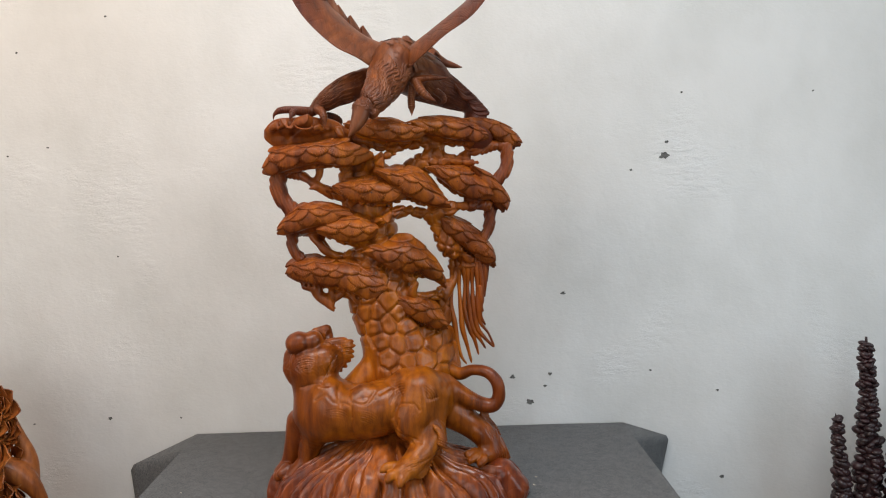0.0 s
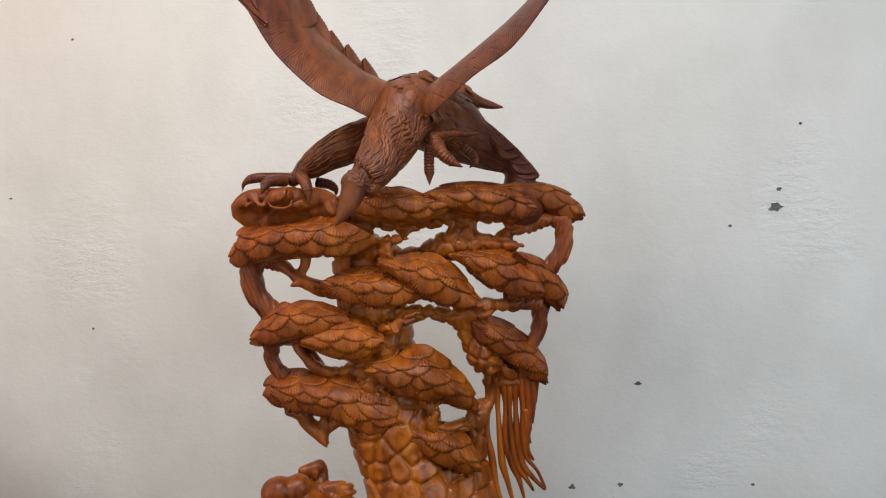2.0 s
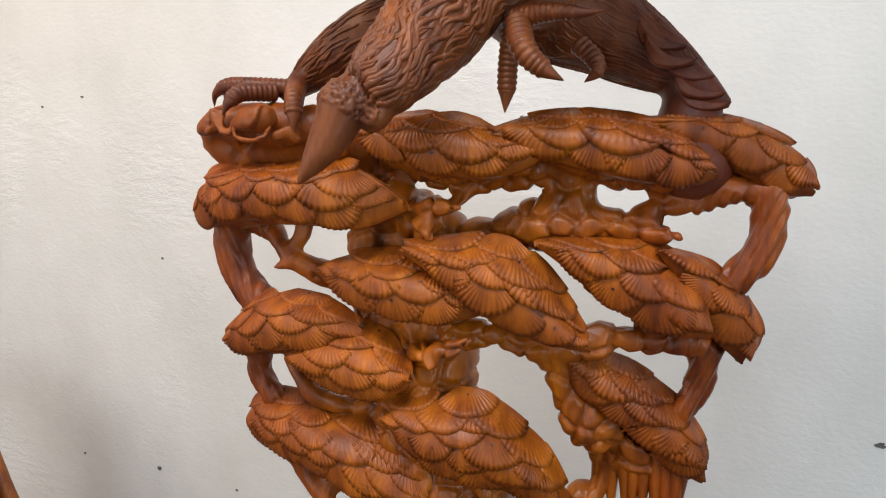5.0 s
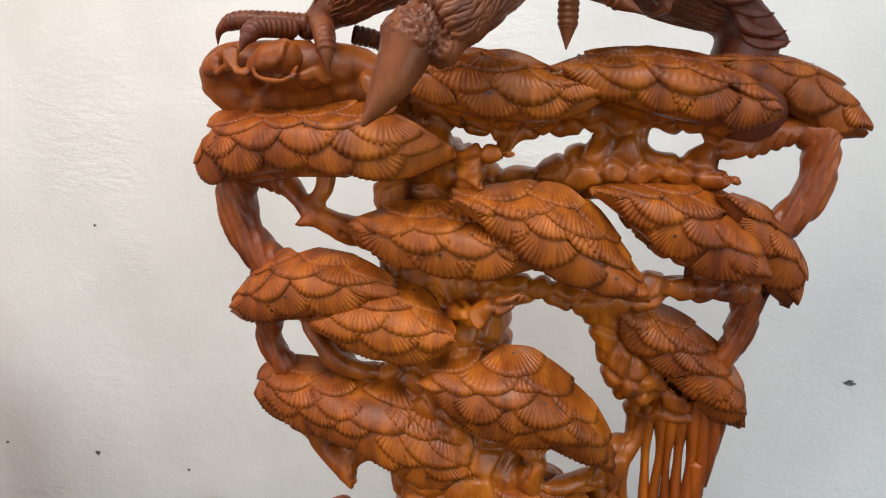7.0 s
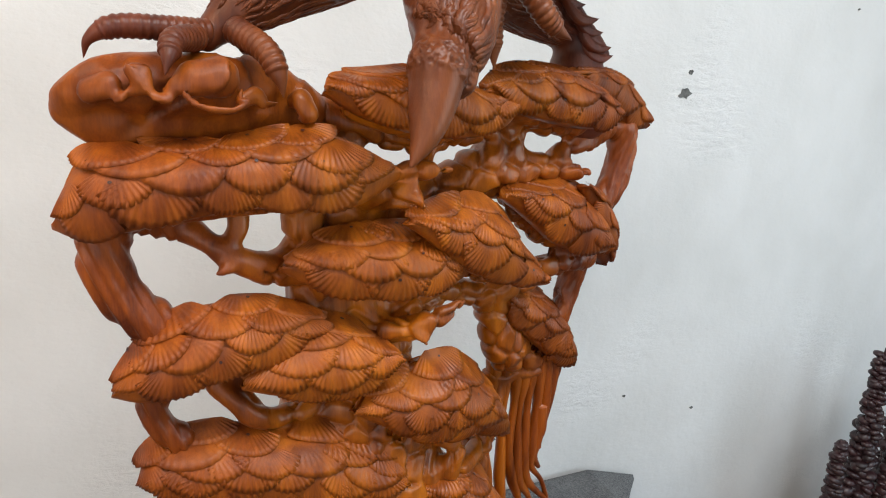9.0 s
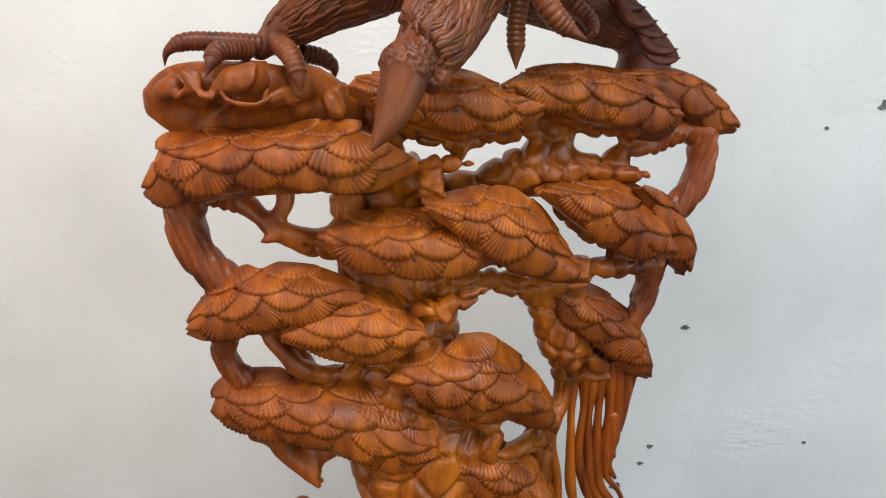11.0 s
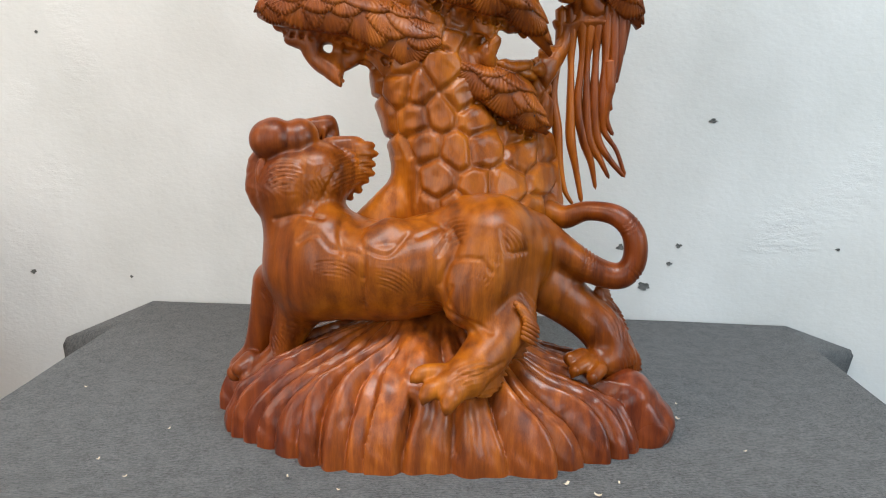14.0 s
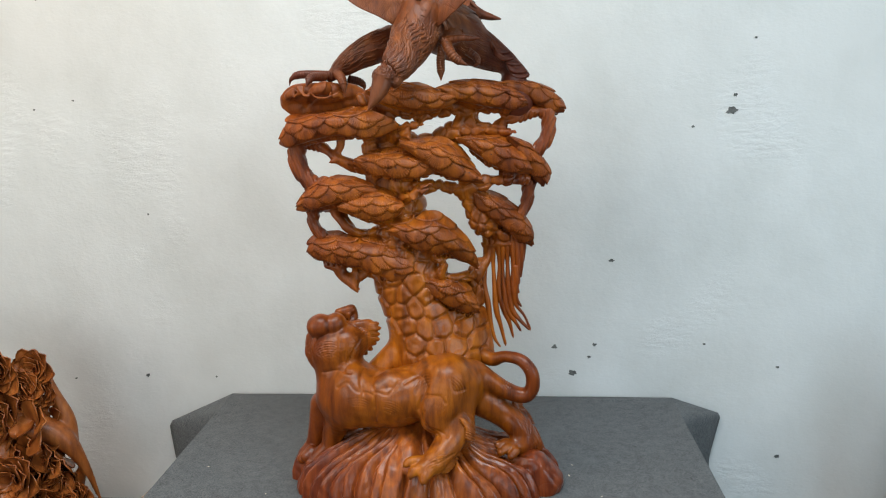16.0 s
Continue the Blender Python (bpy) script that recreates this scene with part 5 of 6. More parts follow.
tube(bird, 0.003, (-0.086, 1.258, 1.497, 0.0163), (-0.092, 1.251, 1.480, 0.0133), (-0.099, 1.243, 1.465, 0.0080), (-0.108, 1.238, 1.451, 0.0017))  # beak
tube(bird, 0.003, (-0.063, 1.275, 1.505, 0.0119), (-0.067, 1.268, 1.495, 0.0106))  # mouth corner


def toe(*knots):
    """A ringed toe that ends in a hooked claw."""
    n, m = 96, 14
    path = spline(knots, n)
    length = np.concatenate([[0], np.cumsum(np.linalg.norm(np.diff(path[:, :3], axis=0), axis=1))])
    tan = np.gradient(path[:, :3], axis=0)
    tan /= np.linalg.norm(tan, axis=1, keepdims=True)
    side = np.cross(tan, (0.3, -0.8, 0.5))
    side /= np.linalg.norm(side, axis=1, keepdims=True)
    up = np.cross(side, tan)
    ang = np.linspace(0, 2 * math.pi, m, endpoint=False)
    t = length / length[-1]
    ring = np.where(t < 0.76, 1 + 0.15 * np.abs(np.sin(length / 0.0014)), 1.0)
    r = path[:, 3] * 0.86 * ring * (1.001 - np.clip((t - 0.74) / 0.26, 0, 1)) ** 0.55
    pts = path[:, None, :3] + r[:, None, None] * (np.cos(ang)[None, :, None] * side[:, None] + np.sin(ang)[None, :, None] * up[:, None])
    idx = np.arange(n * m).reshape(n, m)
    nxt = np.roll(idx, -1, axis=1)
    faces = np.stack([idx[:-1], nxt[:-1], nxt[1:], idx[1:]], axis=-1).reshape(-1, 4)
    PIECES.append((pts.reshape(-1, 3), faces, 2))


toe((-0.198, 1.358, 1.515, 0.0087), (-0.225, 1.348, 1.517, 0.0079), (-0.251, 1.345, 1.517, 0.0073), (-0.265, 1.345, 1.510, 0.0053), (-0.269, 1.347, 1.499, 0.0027))
toe((-0.206, 1.350, 1.512, 0.0086), (-0.221, 1.325, 1.511, 0.0077), (-0.225, 1.313, 1.503, 0.0063), (-0.228, 1.308, 1.493, 0.0032))
toe((-0.184, 1.350, 1.518, 0.0092), (-0.170, 1.325, 1.507, 0.0083), (-0.164, 1.315, 1.493, 0.0070), (-0.162, 1.312, 1.480, 0.0032))
toe((-0.172, 1.385, 1.509, 0.0082), (-0.156, 1.395, 1.505, 0.0076), (-0.147, 1.395, 1.497, 0.0055), (-0.147, 1.395, 1.487, 0.0028))
toe((0.005, 1.345, 1.563, 0.0090), (0.034, 1.333, 1.565, 0.0069), (0.056, 1.328, 1.563, 0.0050), (0.072, 1.325, 1.563, 0.0025))
toe((0.009, 1.338, 1.561, 0.0095), (0.018, 1.325, 1.541, 0.0094), (0.031, 1.325, 1.528, 0.0075), (0.047, 1.325, 1.519, 0.0038))
toe((0.001, 1.352, 1.556, 0.0084), (-0.002, 1.353, 1.532, 0.0078), (-0.002, 1.351, 1.513, 0.0071), (-0.002, 1.348, 1.497, 0.0032))
toe((0.044, 1.372, 1.547, 0.0079), (0.057, 1.370, 1.536, 0.0072), (0.060, 1.367, 1.527, 0.0059), (0.052, 1.364, 1.519, 0.0026))
BAND = np.array((-0.085, 1.262, 1.503))
v, f, nrm = bird.skin()
axis = unit((0.056, 0.075, 0.11))
d = v - np.array((-0.09, 1.285, 1.505))
along, across = d @ axis, d @ unit((0.11, 0.0, -0.056))
plume = np.clip((1.45 - v[:, 1]) / 0.02, 0, 1) * (v[:, 2] > 1.503) * (v[:, 0] > -0.105) * np.clip((0.035 - v[:, 0]) / 0.02, 0, 1)
v += nrm * (plume * np.clip((1.60 - v[:, 2]) / 0.02, 0.1, 1) * 0.0005 * np.sin(across / 0.0007 + 2.0 * np.sin(along / 0.01)))[:, None]
cere = (np.linalg.norm(v - BAND, axis=1) < 0.026) & (np.abs((v - BAND) @ unit((0.35, 0.45, 0.82))) < 0.0085)
holes = v[cere][[rng.randrange(int(cere.sum())) for _ in range(160)]]
pit = np.min(np.stack([np.linalg.norm(v[cere] - h, axis=1) for h in holes]), axis=0)
v[cere] += nrm[cere] * (0.0012 - 0.0026 * np.exp(-(pit / 0.0011) ** 2))[:, None]
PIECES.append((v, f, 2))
SKIN, SKIN_N = v, nrm


def plume_shape():
    """A covert feather, unit length: y along the shaft, x across, z off the skin."""
    n, m = 16, 17
    pts, faces = [], []
    for i in range(n + 1):
        t = min(i, n - 1) / (n - 1)
        half = 0.27 * math.sqrt(max(0.0, 1 - max(0.0, (t - 0.62) / 0.38) ** 2.2)) * (0.75 + 0.25 * min(1, t * 2))
        for j in range(m):
            q = j / (m - 1) * 2 - 1
            barb = 0.008 * math.cos((t * 9 - abs(q) * 1.6) * 2 * math.pi) * (1 if abs(q) > 0.1 else 0)
            z = 0.02 + 0.07 * t + 0.03 * (1 - q * q) + barb
            if i == n:
                z -= 0.10
            pts.append((q * half, t - 0.35, z))
    for i in range(n):
        for j in range(m - 1):
            a = i * m + j
            faces.append((a, a + 1, a + m + 1, a + m))
    return np.array(pts), np.array(faces)


PLUME, PLUME_FACES = plume_shape()


def wing(lead, trail, tips, flip, reach):
    """A raised wing: a lens-shaped blade between its front and rear edges, laid with feathers."""
    n, m = 420, 120
    a, b = spline(lead, n), spline(trail, n)
    s = np.linspace(0, 1, n)[:, None]
    w = np.linspace(0, 1, m)[None, :]
    grid = a[:, None, :] * (1 - reach * w[..., None]) + b[:, None, :] * reach * w[..., None]
    du, dw = np.gradient(grid, axis=0), np.gradient(grid, axis=1)
    nn = np.cross(du, dw)
    nn /= np.linalg.norm(nn, axis=2, keepdims=True) + 1e-9
    if flip:
        nn = -nn
    close = 1 - s ** 8
    thick = close * 2 * np.sqrt(w * (1 - w)) ** 1.2 * 0.009 * (1 - 0.6 * s) + 0.0006
    belly = close * 0.012 * np.sin(w * math.pi) * (1 - 0.5 * s)
    run, wide = s * 0.27, w * np.linalg.norm(b - a, axis=1)[:, None]
    band = np.floor(wide / 0.034)
    cell = run / 0.034 + 0.5 * band + wide / 0.09
    turn = cell - np.floor(cell) - 0.5
    shaft = np.abs(turn)
    barb = np.sin(np.where(turn > 0, run + wide * 0.16, run - wide * 0.22) * 2 * math.pi / 0.0032)
    lines = np.clip((0.072 - wide) / 0.03, 0, 1) * np.clip((0.80 - s) / 0.15, 0.12, 1)
    relief = 0.0004 * barb * lines - 0.0009 * np.exp(-(shaft / 0.04) ** 2) * lines
    front = grid + nn * (thick + belly + relief)[..., None]
    back = grid + nn * (belly - thick)[..., None]
    pts = np.concatenate([front.reshape(-1, 3), back.reshape(-1, 3)])
    idx = np.arange(n * m).reshape(n, m)
    quad = lambda q: np.stack([q[:-1, :-1], q[1:, :-1], q[1:, 1:], q[:-1, 1:]], axis=-1).reshape(-1, 4)
    faces = [quad(idx), quad(idx + n * m)[:, ::-1]]
    for line in (idx[:, 0], idx[:, -1], idx[0, :], idx[-1, :]):
        faces.append(np.stack([line[:-1], line[1:], line[1:] + n * m, line[:-1] + n * m], axis=1))
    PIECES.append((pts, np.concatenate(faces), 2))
    face = nn[-40, m // 2]
    for root, tip, width in tips:
        root, tip = np.array(root), np.array(tip)
        if tip[2] > 1.83 or tip[1] < 1.35:
            feather(root - (0.15 if flip else 0.08) * (tip - root), tip, width * 1.3, face)
        else:
            feather(tip + np.array((0.012, -0.045, -0.060)) + face * 0.003, tip + np.array((0, 0.004, 0.011)), width * 1.35, face)


def feather(root, tip, width, face):
    """A long flight feather with a shaft and barbs."""
    n, m = 40, 15
    axis = tip - root
    side = unit(np.cross(axis, face))
    pts = []
    for sgn in (1, -1):
        for i in range(n):
            t = i / (n - 1)
            wdt = width * math.sin(min(1.0, t * 2.2 + 0.08) * math.pi / 2) * max(0.0, 1 - t ** 3.2) ** 0.62
            for j in range(m):
                q = j / (m - 1) * 2 - 1
                off = 0.0022 + 0.0018 * (1 - abs(q)) + 0.0004 * math.sin((t * 60 + abs(q) * 5) * 2)
                bend = 0.012 * math.sin(t * math.pi)
                pts.append(root + axis * t + side * (q * wdt + bend) + face * (sgn * off))
    idx = np.arange(n * m).reshape(n, m)
    quad = lambda q: np.stack([q[:-1, :-1], q[1:, :-1], q[1:, 1:], q[:-1, 1:]], axis=-1).reshape(-1, 4)
    faces = [quad(idx), quad(idx + n * m)[:, ::-1]]
    for line in (idx[:, 0], idx[:, -1], idx[0, :], idx[-1, :]):
        faces.append(np.stack([line[:-1], line[1:], line[1:] + n * m, line[:-1] + n * m], axis=1))
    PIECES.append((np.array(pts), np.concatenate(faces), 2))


wing(((-0.067, 1.34, 1.585), (-0.096, 1.305, 1.602), (-0.138, 1.29, 1.624), (-0.187, 1.285, 1.673), (-0.217, 1.28, 1.725), (-0.240, 1.278, 1.775)),
     ((-0.045, 1.40, 1.640), (-0.103, 1.41, 1.670), (-0.144, 1.406, 1.712), (-0.166, 1.39, 1.740), (-0.182, 1.376, 1.774), (-0.211, 1.387, 1.812)),
     (((-0.205, 1.285, 1.720), (-0.253, 1.275, 1.770), 0.012), ((-0.222, 1.285, 1.755), (-0.302, 1.27, 1.92), 0.011), ((-0.222, 1.31, 1.77), (-0.281, 1.30, 1.945), 0.0115),
      ((-0.220, 1.335, 1.78), (-0.260, 1.33, 1.95), 0.0115), ((-0.216, 1.36, 1.785), (-0.240, 1.36, 1.93), 0.011), ((-0.205, 1.38, 1.785), (-0.219, 1.385, 1.875), 0.011),
      ((-0.187, 1.377, 1.750), (-0.209, 1.380, 1.812), 0.011), ((-0.160, 1.382, 1.714), (-0.183, 1.385, 1.776), 0.0115), ((-0.141, 1.389, 1.684), (-0.166, 1.392, 1.744), 0.012),
      ((-0.118, 1.396, 1.660), (-0.145, 1.400, 1.715), 0.0125), ((-0.094, 1.398, 1.642), (-0.122, 1.402, 1.694), 0.013), ((-0.072, 1.398, 1.628), (-0.098, 1.402, 1.673), 0.013)), True, 0.98)
wing(((-0.01, 1.335, 1.580), (0.034, 1.290, 1.606), (0.068, 1.273, 1.630), (0.117, 1.263, 1.660), (0.158, 1.250, 1.704), (0.192, 1.240, 1.747)),
     ((-0.020, 1.42, 1.620), (0.018, 1.422, 1.648), (0.045, 1.42, 1.668), (0.119, 1.395, 1.724), (0.154, 1.38, 1.754), (0.180, 1.372, 1.787)),
     (((0.175, 1.27, 1.735), (0.238, 1.255, 1.87), 0.015), ((0.175, 1.30, 1.745), (0.235, 1.29, 1.90), 0.015), ((0.175, 1.33, 1.755), (0.225, 1.325, 1.91), 0.015),
      ((0.175, 1.36, 1.765), (0.212, 1.36, 1.89), 0.014)), False, 0.97)

feather(np.array((0.054, 1.420, 1.586)), np.array((0.094, 1.420, 1.565)), 0.006, unit((0.3, -0.8, 0.6)))
feather(np.array((0.077, 1.415, 1.571)), np.array((0.115, 1.415, 1.545)), 0.006, unit((0.3, -0.8, 0.6)))
feather(np.array((0.100, 1.415, 1.549)), np.array((0.136, 1.415, 1.523)), 0.006, unit((0.3, -0.8, 0.6)))
feather(np.array((0.106, 1.413, 1.534)), np.array((0.145, 1.413, 1.511)), 0.006, unit((0.3, -0.8, 0.6)))
feather(np.array((0.110, 1.415, 1.523)), np.array((0.149, 1.415, 1.504)), 0.006, unit((0.3, -0.8, 0.6)))
feather(np.array((0.086, 1.405, 1.554)), np.array((0.123, 1.405, 1.534)), 0.006, unit((0.3, -0.8, 0.6)))

def neck_locks(knots, count, spans, wobble, thick):
    """Wavy locks of hackle carved over the neck."""
    path = spline(knots, 60)
    tan = np.gradient(path[:, :3], axis=0)
    tan /= np.linalg.norm(tan, axis=1, keepdims=True)
    e1 = np.cross(tan, (0.2, -1.0, 0.1))
    e1 /= np.linalg.norm(e1, axis=1, keepdims=True)
    e2 = np.cross(e1, tan)
    e2 *= np.sign(-e2[:, 1:2])
    n, m = 22, 7
    for k in range(count):
        t0 = rng.uniform(0.02, 0.80)
        span = rng.uniform(*spans)
        th = rng.uniform(-1.75, 1.75)
        ph, wob = rng.uniform(0, 6), rng.uniform(*wobble)
        idx = np.clip(((t0 + span * np.linspace(0, 1, n)) * 59), 0, 59).astype(int)
        ang = th + wob * np.sin(np.linspace(0, 1, n) * 7 + t0 * 14 + th * 1.5) + 0.04 * np.sin(np.linspace(0, 5, n) + ph)
        out = np.sin(ang)[:, None] * e1[idx] + np.cos(ang)[:, None] * e2[idx]
        mid = path[idx, :3] + (tan[idx] * (np.linspace(0, 1, n) * 59 * span + t0 * 59 - idx)[:, None] * 0.0025) + out * (path[idx, 3] * 1.0)[:, None]
        across = np.cross(tan[idx], out)
        r = thick * (1 + 0.22 * math.sin(ph)) * np.sin(np.linspace(0.06, 1, n) ** 0.8 * math.pi) ** 0.6
        a = np.linspace(0, 2 * math.pi, m, endpoint=False)
        pts = mid[:, None, :] + r[:, None, None] * (np.cos(a)[None, :, None] * across[:, None] + 0.9 * np.sin(a)[None, :, None] * out[:, None])
        ids = np.arange(n * m).reshape(n, m)
        nxt = np.roll(ids, -1, axis=1)
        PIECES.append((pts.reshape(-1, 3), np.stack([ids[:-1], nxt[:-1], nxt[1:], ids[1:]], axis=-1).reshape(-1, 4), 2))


neck_locks(((-0.035, 1.352, 1.595, 0.0400), (-0.047, 1.330, 1.565, 0.0360), (-0.058, 1.303, 1.538, 0.0294), (-0.068, 1.280, 1.518, 0.0233), (-0.077, 1.272, 1.508, 0.0184)), 210, (0.14, 0.28), (0.06, 0.13), 0.0027)
neck_locks(((-0.008, 1.415, 1.590, 0.0430), (0.022, 1.430, 1.577, 0.0423), (0.061, 1.435, 1.556, 0.0333), (0.101, 1.430, 1.533, 0.0218), (0.134, 1.420, 1.514, 0.0090)), 230, (0.12, 0.24), (0.01, 0.04), 0.0016)
neck_locks(((-0.091, 1.390, 1.571, 0.0286), (-0.132, 1.375, 1.555, 0.0249), (-0.168, 1.370, 1.536, 0.0188), (-0.191, 1.365, 1.519, 0.0114)), 110, (0.12, 0.26), (0.01, 0.04), 0.0016)


def lay_feathers(count, size):
    """Body feathers laid over the bird's back, rump and thigh, pointing away from the neck."""
    picks, where = [], np.flatnonzero((SKIN[:, 2] > 1.588) & (SKIN[:, 0] > -0.082) & (SKIN[:, 0] < 0.05) & (SKIN_N[:, 1] < 0.6))
    tries = 0
    while len(picks) < count and tries < 6000:
        tries += 1
        k = where[rng.randrange(len(where))]
        if all(np.linalg.norm(SKIN[k] - SKIN[o]) > size * 0.34 for o in picks):
            picks.append(k)
    picks.sort(key=lambda o: -abs(SKIN[o, 0] + 0.03))
    for rank, k in enumerate(picks):
        p, nn = SKIN[k], SKIN_N[k]
        aim = np.array((-0.75, -0.15, -0.6)) if p[0] < -0.075 else np.array((0.75, 0.3, -0.55)) if p[0] > 0.0 else np.array((0.05, 0.4, 0.6))
        aim = aim + np.array([rng.uniform(-0.15, 0.15) for _ in range(3)])
        way = unit(aim - nn * (aim @ nn))
        side = unit(np.cross(way, nn))
        sz = size * rng.uniform(0.85, 1.15)
        q = PLUME * (sz, sz, sz * 0.6)
        drop = 9.0 * q[:, 0] ** 2 + 3.0 * q[:, 1] ** 2
        PIECES.append((p + nn * 0.0008 + q[:, :1] * side + q[:, 1:2] * way + (q[:, 2:] - drop[:, None]) * nn, PLUME_FACES, 2))


lay_feathers(90, 0.026)

base, verts, faces, index = 0, [], [], []
for pv, pf, mi in PIECES:
    verts.append(pv)
    faces.append(np.asarray(pf) + base)
    index.append(np.full(len(pf), mi))
    base += len(pv)
carving = new("wood_carving", arrays_to_mesh("wood_carving", np.concatenate(verts), np.concatenate(faces), [WOOD, WOOD_PAD, WOOD_RED, DARKWOOD_AND_PITS, WOOD_ROOT], np.concatenate(index)))
tagged(carving, "glossy carved wooden sculpture of a pine with eagle and tiger", "sculpture")


# ---- flaked spots in the plaster ----
north = bpy.data.objects["wall_north"]


def flake(x, z, r, seed):
    """A shallow flake of lost plaster with a torn outline."""
    g = random.Random(seed)
    bm = bmesh.new()
    n = 14
    rim = []
    for i in range(n):
        a = 2 * math.pi * i / n
        q = r * g.uniform(0.6, 1.25)
        rim.append(bm.verts.new((x + q * math.cos(a) * g.uniform(0.8, 1.5), 1.8185, z + q * math.sin(a) * 0.85)))
    mid = bm.verts.new((x, 1.8195, z))
    for i in range(n):
        bm.faces.new((rim[i], rim[(i + 1) % n], mid))
    back = [bm.verts.new((v.co.x, 1.8215, v.co.z)) for v in rim]
    for i in range(n):
        bm.faces.new((rim[(i + 1) % n], rim[i], back[i], back[(i + 1) % n]))
    part("plaster_flake", bm, CHIP_MAT, north)


for k, (x, z, r) in enumerate((
        (0.610, 1.434, 0.0095), (0.616, 1.468, 0.0045), (0.343, 1.089, 0.0048), (0.251, 0.807, 0.0085), (0.207, 0.874, 0.006), (0.303, 0.879, 0.0045),
        (0.290, 0.848, 0.004), (-0.861, 0.794, 0.0055), (-0.815, 1.222, 0.003), (0.524, 1.400, 0.0035), (0.744, 0.595, 0.005), (-1.066, 0.783, 0.003),
        (-0.672, 0.790, 0.003), (0.655, 1.592, 0.0028), (0.985, 1.583, 0.0025), (-1.048, 1.758, 0.0028), (-0.982, 1.512, 0.0028), (0.735, 0.824, 0.003),
        (0.564, 0.881, 0.003), (-1.090, 1.493, 0.0028), (-0.811, 1.841, 0.0026), (0.10, 1.93, 0.0028), (0.16, 1.86, 0.0025))):
    flake(x, z, r, k)

# ---- shavings on the carpet ----


def shaving(x, y, size, seed):
    g = random.Random(seed)
    bm = bmesh.new()
    n, turn = 7, g.uniform(0, 6.28)
    rows = []
    for i in range(n):
        t = i / (n - 1) - 0.5
        a = t * 2.2
        px, pz = size * math.sin(a), size * (1 - math.cos(a)) * 0.8
        rows.append([bm.verts.new((x + px * math.cos(turn) - w * math.sin(turn), y + px * math.sin(turn) + w * math.cos(turn), 0.7525 + pz + h)) for w, h in ((-size * 0.35, 0), (size * 0.35, 0), (size * 0.35, 0.0006), (-size * 0.35, 0.0006))])
    for a, b in zip(rows, rows[1:]):
        for i in range(4):
            bm.faces.new((a[i], a[(i + 1) % 4], b[(i + 1) % 4], b[i]))
    ob = part("wood_shaving", bm, SHAVING)
    tagged(ob, "small pale curl of wood lying on the carpet", "wood shaving", "shavings on the carpet")


shaving(0.216, 1.392, 0.0031, 0)
shaving(0.075, 1.226, 0.0039, 1)
shaving(0.103, 1.209, 0.0039, 2)
shaving(0.126, 1.234, 0.0023, 3)
shaving(-0.390, 1.221, 0.0023, 4)
shaving(-0.346, 1.191, 0.0023, 5)
shaving(0.224, 1.436, 0.0019, 6)
shaving(-0.192, 1.209, 0.0023, 7)
shaving(-0.352, 1.296, 0.0019, 8)
shaving(-0.509, 1.397, 0.0019, 9)
shaving(0.269, 1.317, 0.0019, 10)
shaving(-0.138, 1.191, 0.0019, 11)


# ---- neighbouring carvings at the wall ----
def petal_shape():
    """A broad cupped petal with a pointed tip and a midrib, unit length."""
    n, m = 9, 9
    pts, faces = [], []
    for i in range(n):
        t = i / (n - 1)
        half = 0.44 * math.sin(math.pi * (0.10 + 0.86 * t)) ** 0.6
        for j in range(m):
            q = j / (m - 1) * 2 - 1
            pts.append((q * half, t - 0.55, 0.10 * math.sin(t * 2.4) + 0.08 * q * q - 0.02 * math.exp(-(q / 0.18) ** 2)))
    for i in range(n - 1):
        for j in range(m - 1):
            a = i * m + j
            faces.append((a, a + 1, a + m + 1, a + m))
    top, low = np.array(pts), np.array(pts) - (0, 0, 0.05)
    idx = np.arange(n * m).reshape(n, m)
    rim = np.concatenate([idx[0, :], idx[1:, -1], idx[-1, -2::-1], idx[-2:0:-1, 0]])
    side = [(a, b, b + n * m, a + n * m) for a, b in zip(rim, np.roll(rim, -1))]
    return np.concatenate([top, low]), np.concatenate([np.array(faces), np.array(faces)[:, ::-1] + n * m, np.array(side)])


PETAL, PETAL_FACES = petal_shape()


def stand(name, lo, hi, top):
    """A low bench under a neighbouring carving."""
    bench = new(name)
    tagged(bench, "low plain wooden bench standing against the wall", "bench")
    part("bench_top", box((lo[0], lo[1], top - 0.035), (hi[0], hi[1], top), 0.004), BOARD, bench)
    for bx in (lo[0] + 0.02, hi[0] - 0.06):
        for by in (lo[1] + 0.02, hi[1] - 0.06):
            part("leg", box((bx, by, 0.0), (bx + 0.04, by + 0.04, top - 0.035), 0.003), BOARD, bench)


def place(shape, origin, way, face, size):
    way, face = unit(way), np.array(face, dtype=float)
    face = unit(face - way * (face @ way))
    side = np.cross(way, face)
    return origin + size * (shape[:, :1] * side + (shape[:, 1:2] + 0.55) * way + shape[:, 2:] * face)


def joined(name, pieces, mats):
    n, vv, ff, mi = 0, [], [], []
    for pv, pf, m in pieces:
        vv.append(pv)
        ff.append(np.asarray(pf) + n)
        mi.append(np.full(len(pf), m))
        n += len(pv)
    return new(name, arrays_to_mesh(name, np.concatenate(vv), np.concatenate(ff), mats, np.concatenate(mi)))


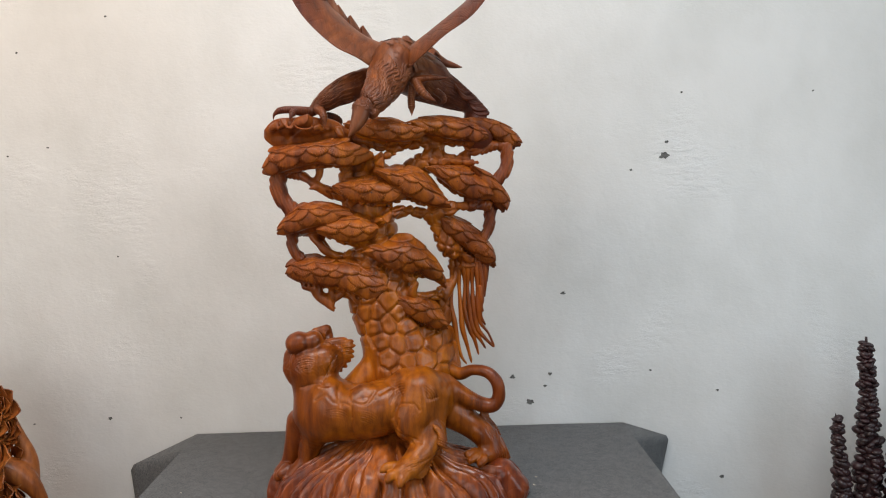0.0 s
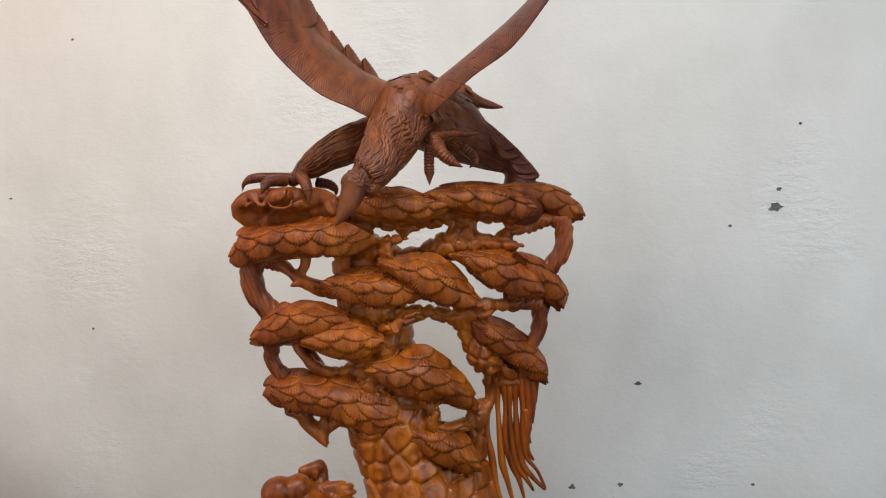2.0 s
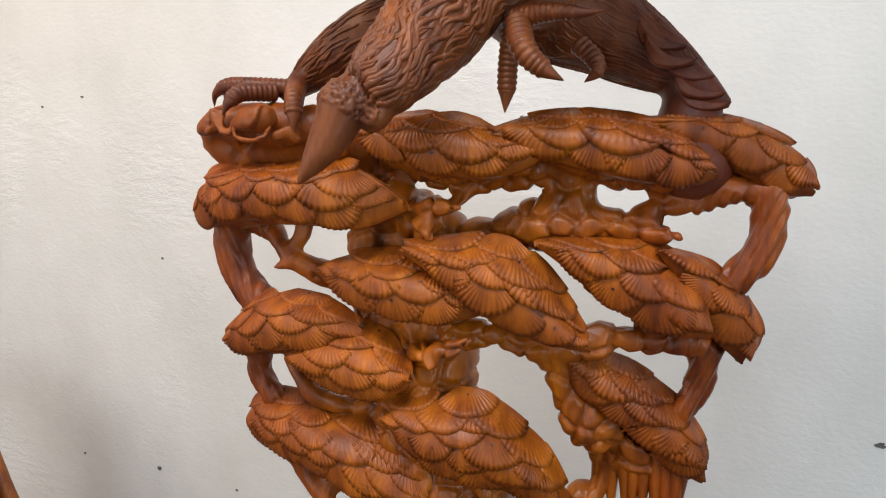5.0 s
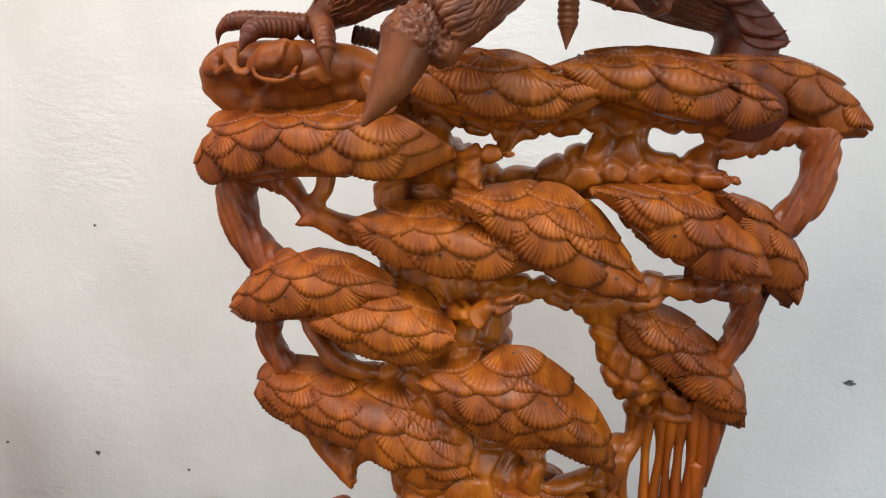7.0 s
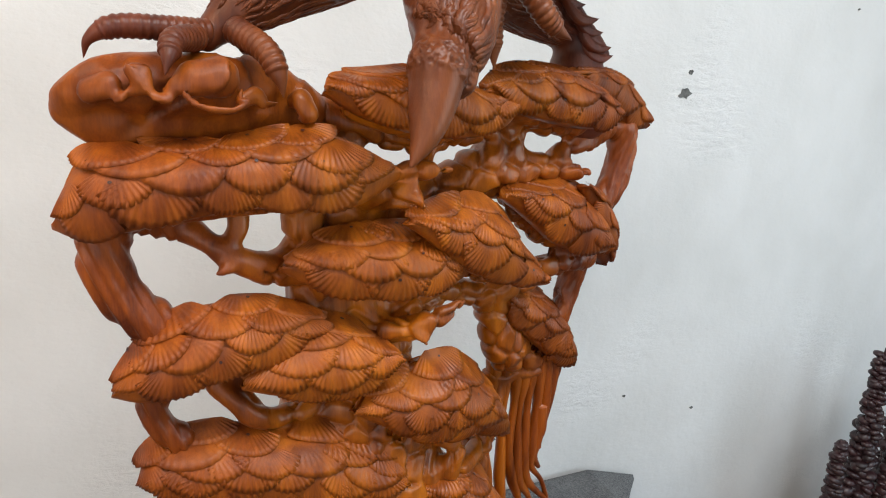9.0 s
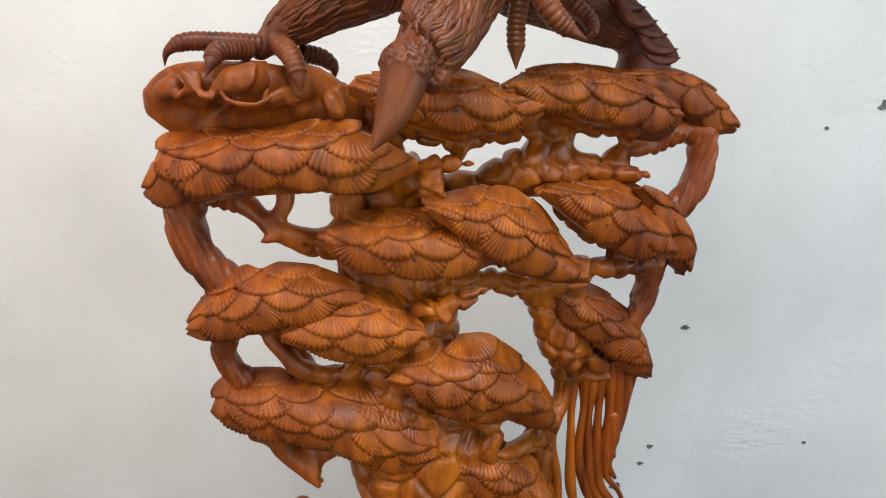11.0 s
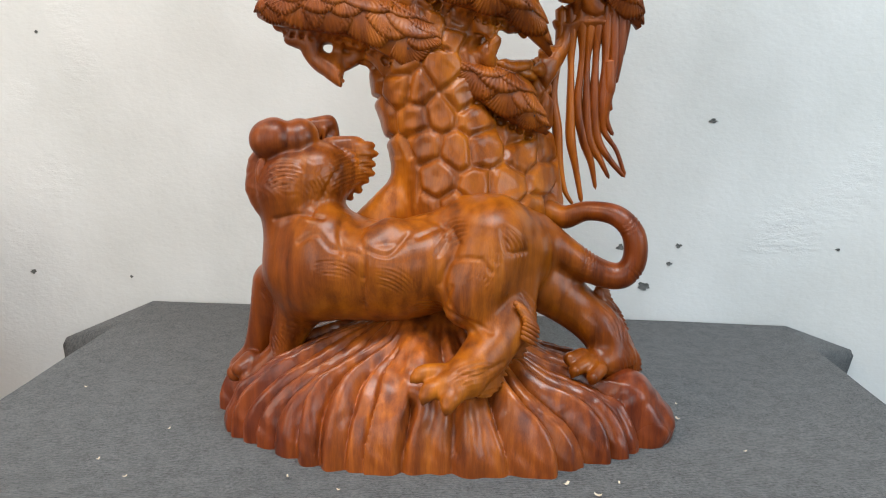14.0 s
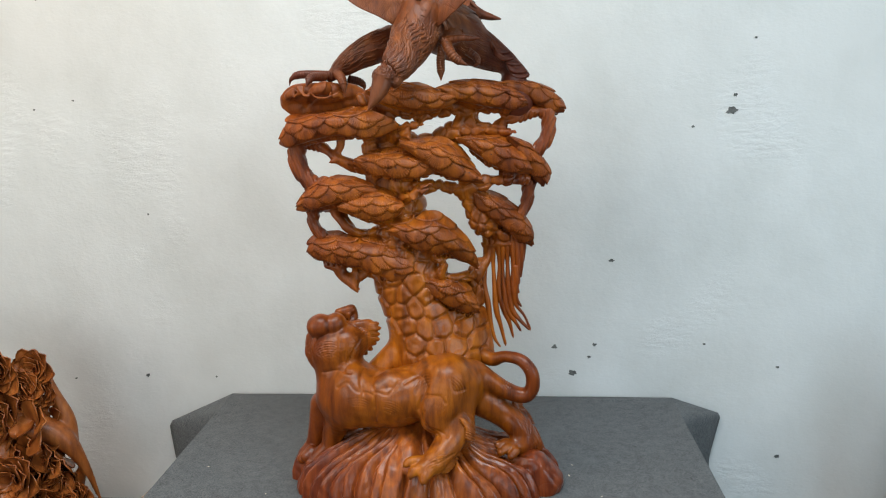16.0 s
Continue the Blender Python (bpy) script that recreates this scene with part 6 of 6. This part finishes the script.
def flower_carving():
    """Blossoms and leaves cut round a trunk, with a long-tailed bird form."""
    g = random.Random(11)
    field = Field((-1.32, 1.40, 0.45), (-0.82, 1.72, 1.0), 0.005)
    tube(field, 0.02, (-1.10, 1.58, 0.45, 0.12), (-1.12, 1.59, 0.60, 0.09), (-1.10, 1.59, 0.75, 0.08), (-1.12, 1.60, 0.88, 0.03))
    tube(field, 0.01, (-1.00, 1.58, 0.93, 0.012), (-0.965, 1.58, 0.84, 0.014), (-0.935, 1.58, 0.77, 0.017), (-0.93, 1.58, 0.70, 0.014))
    tube(field, 0.01, (-1.05, 1.54, 0.77, 0.034), (-0.99, 1.54, 0.765, 0.034), (-0.93, 1.55, 0.735, 0.024), (-0.89, 1.56, 0.66, 0.010), (-0.868, 1.565, 0.58, 0.004))
    tube(field, 0.01, (-0.99, 1.58, 0.47, 0.03), (-0.93, 1.57, 0.60, 0.018), (-0.90, 1.565, 0.66, 0.010))
    v, f, _ = field.skin()
    pieces = [(v, f, 0)]
    centres = ((-1.09, 1.50, 0.86, 0.065), (-1.02, 1.50, 0.66, 0.07), (-1.14, 1.48, 0.70, 0.07), (-0.93, 1.54, 0.56, 0.05), (-1.02, 1.56, 0.83, 0.055), (-0.98, 1.56, 0.90, 0.045), (-1.15, 1.52, 0.95, 0.06), (-1.05, 1.53, 0.54, 0.06),
               (-1.00, 1.55, 0.86, 0.04), (-1.05, 1.54, 0.90, 0.05), (-0.97, 1.56, 0.845, 0.038), (-1.06, 1.52, 0.80, 0.05), (-1.01, 1.55, 0.80, 0.04), (-1.08, 1.50, 0.60, 0.06), (-0.97, 1.53, 0.66, 0.045), (-0.91, 1.55, 0.60, 0.04), (-1.00, 1.52, 0.60, 0.05), (-0.96, 1.54, 0.55, 0.05))
    for cx, cy, cz, r in centres:
        for ring, n in ((1.0, 10), (0.8, 9), (0.55, 7), (0.35, 4)):
            for i in range(n):
                a = 2 * math.pi * (i + 0.5 * (ring in (0.8, 0.35))) / n + g.uniform(-0.15, 0.15)
                way = np.array((math.cos(a), -0.35 - 1.3 * (1.0 - ring), math.sin(a)))
                pieces.append((place(PETAL, np.array((cx, cy, cz)) + 0.006 * way, way, (0.3 * math.cos(a), -1, 0.3 * math.sin(a) + 0.2), 1.1 * r * ring * g.uniform(0.85, 1.15)), PETAL_FACES, 0))
    for i in range(260):
        z = g.uniform(0.46, 0.95)
        edge = -0.865 - 0.30 * max(0.0, z - 0.55) - (0.05 if z > 0.80 else 0.0)
        p = np.array((edge - 0.03 - abs(g.gauss(0, 0.11)), g.uniform(1.52, 1.58), z))
        way = (g.uniform(-0.6, 0.9), g.uniform(-0.7, -0.2), g.uniform(-0.3, 1.0))
        pieces.append((place(PETAL, p, way, (g.uniform(-0.3, 0.3), -1, 0.4), g.uniform(0.042, 0.075)), PETAL_FACES, 0))
    ob = joined("flower_carving", pieces, [WOOD_SIDE])
    tagged(ob, "orange carved wooden sculpture of blossoms and a long-tailed bird", "sculpture")


def round_leaf():
    """A plump round leaf, unit size."""
    n, m = 7, 10
    pts = [(math.sin(math.pi * i / n) * math.cos(2 * math.pi * k / m), math.sin(math.pi * i / n) * math.sin(2 * math.pi * k / m), math.cos(math.pi * i / n)) for i in range(n + 1) for k in range(m)]
    faces = [(i * m + k, i * m + (k + 1) % m, (i + 1) * m + (k + 1) % m, (i + 1) * m + k) for i in range(n) for k in range(m)]
    return np.array(pts), np.array(faces)


DISC, DISC_FACES = round_leaf()


def spire_carving():
    """Dark upright sprays of small rounded leaves."""
    g = random.Random(5)
    pieces = []
    field = Field((0.88, 1.53, 0.45), (1.36, 1.78, 1.02), 0.005)
    stems = (((0.975, 1.65, 0.50), (0.951, 1.648, 0.805), 0.022), ((1.03, 1.65, 0.48), (1.022, 1.65, 0.985), 0.040), ((1.16, 1.66, 0.48), (1.125, 1.66, 0.96), 0.045),
             ((1.07, 1.62, 0.48), (1.075, 1.62, 0.80), 0.03), ((1.22, 1.64, 0.48), (1.24, 1.65, 0.86), 0.04))
    for a, b, r in stems:
        a, b = np.array(a), np.array(b)
        tube(field, 0.008, (*a, r * 0.55), (*(a * 0.45 + b * 0.55), r * 0.35), (*b, 0.003))
        n = int(np.linalg.norm(b - a) / 0.0115)
        for i in range(n):
            t = 0.03 + 0.95 * i / n
            p = a + (b - a) * t
            spread = r * (0.85 - 0.62 * t)
            for k in range(5):
                ang = i * 1.9 + k * 2 * math.pi / 5 + g.uniform(-0.35, 0.35)
                out = np.array((math.cos(ang), 0.9 * math.sin(ang), 0.25))
                size = g.uniform(0.011, 0.018) * (1.15 - 0.5 * t)
                c = p + out * spread * g.uniform(0.45, 1.05) + np.array((0, 0, g.uniform(-0.006, 0.006)))
                pieces.append((c + DISC * size * (1.0, 1.0, g.uniform(0.45, 0.8)) @ np.array(Matrix.Rotation(g.uniform(-0.7, 0.7), 3, (0, 1, 0))), DISC_FACES, 0))
    tube(field, 0.01, (1.08, 1.65, 0.455, 0.11), (1.10, 1.65, 0.48, 0.10))
    v, f, _ = field.skin()
    pieces.append((v, f, 0))
    ob = joined("spire_carving", pieces, [DARKWOOD_AND_PITS])
    tagged(ob, "dark ebony carving of upright leafy spires", "sculpture")


stand("bench", (-1.42, 1.38), (-0.80, 1.80), 0.45)
flower_carving()
stand("bench", (0.80, 1.45), (1.42, 1.80), 0.45)
spire_carving()
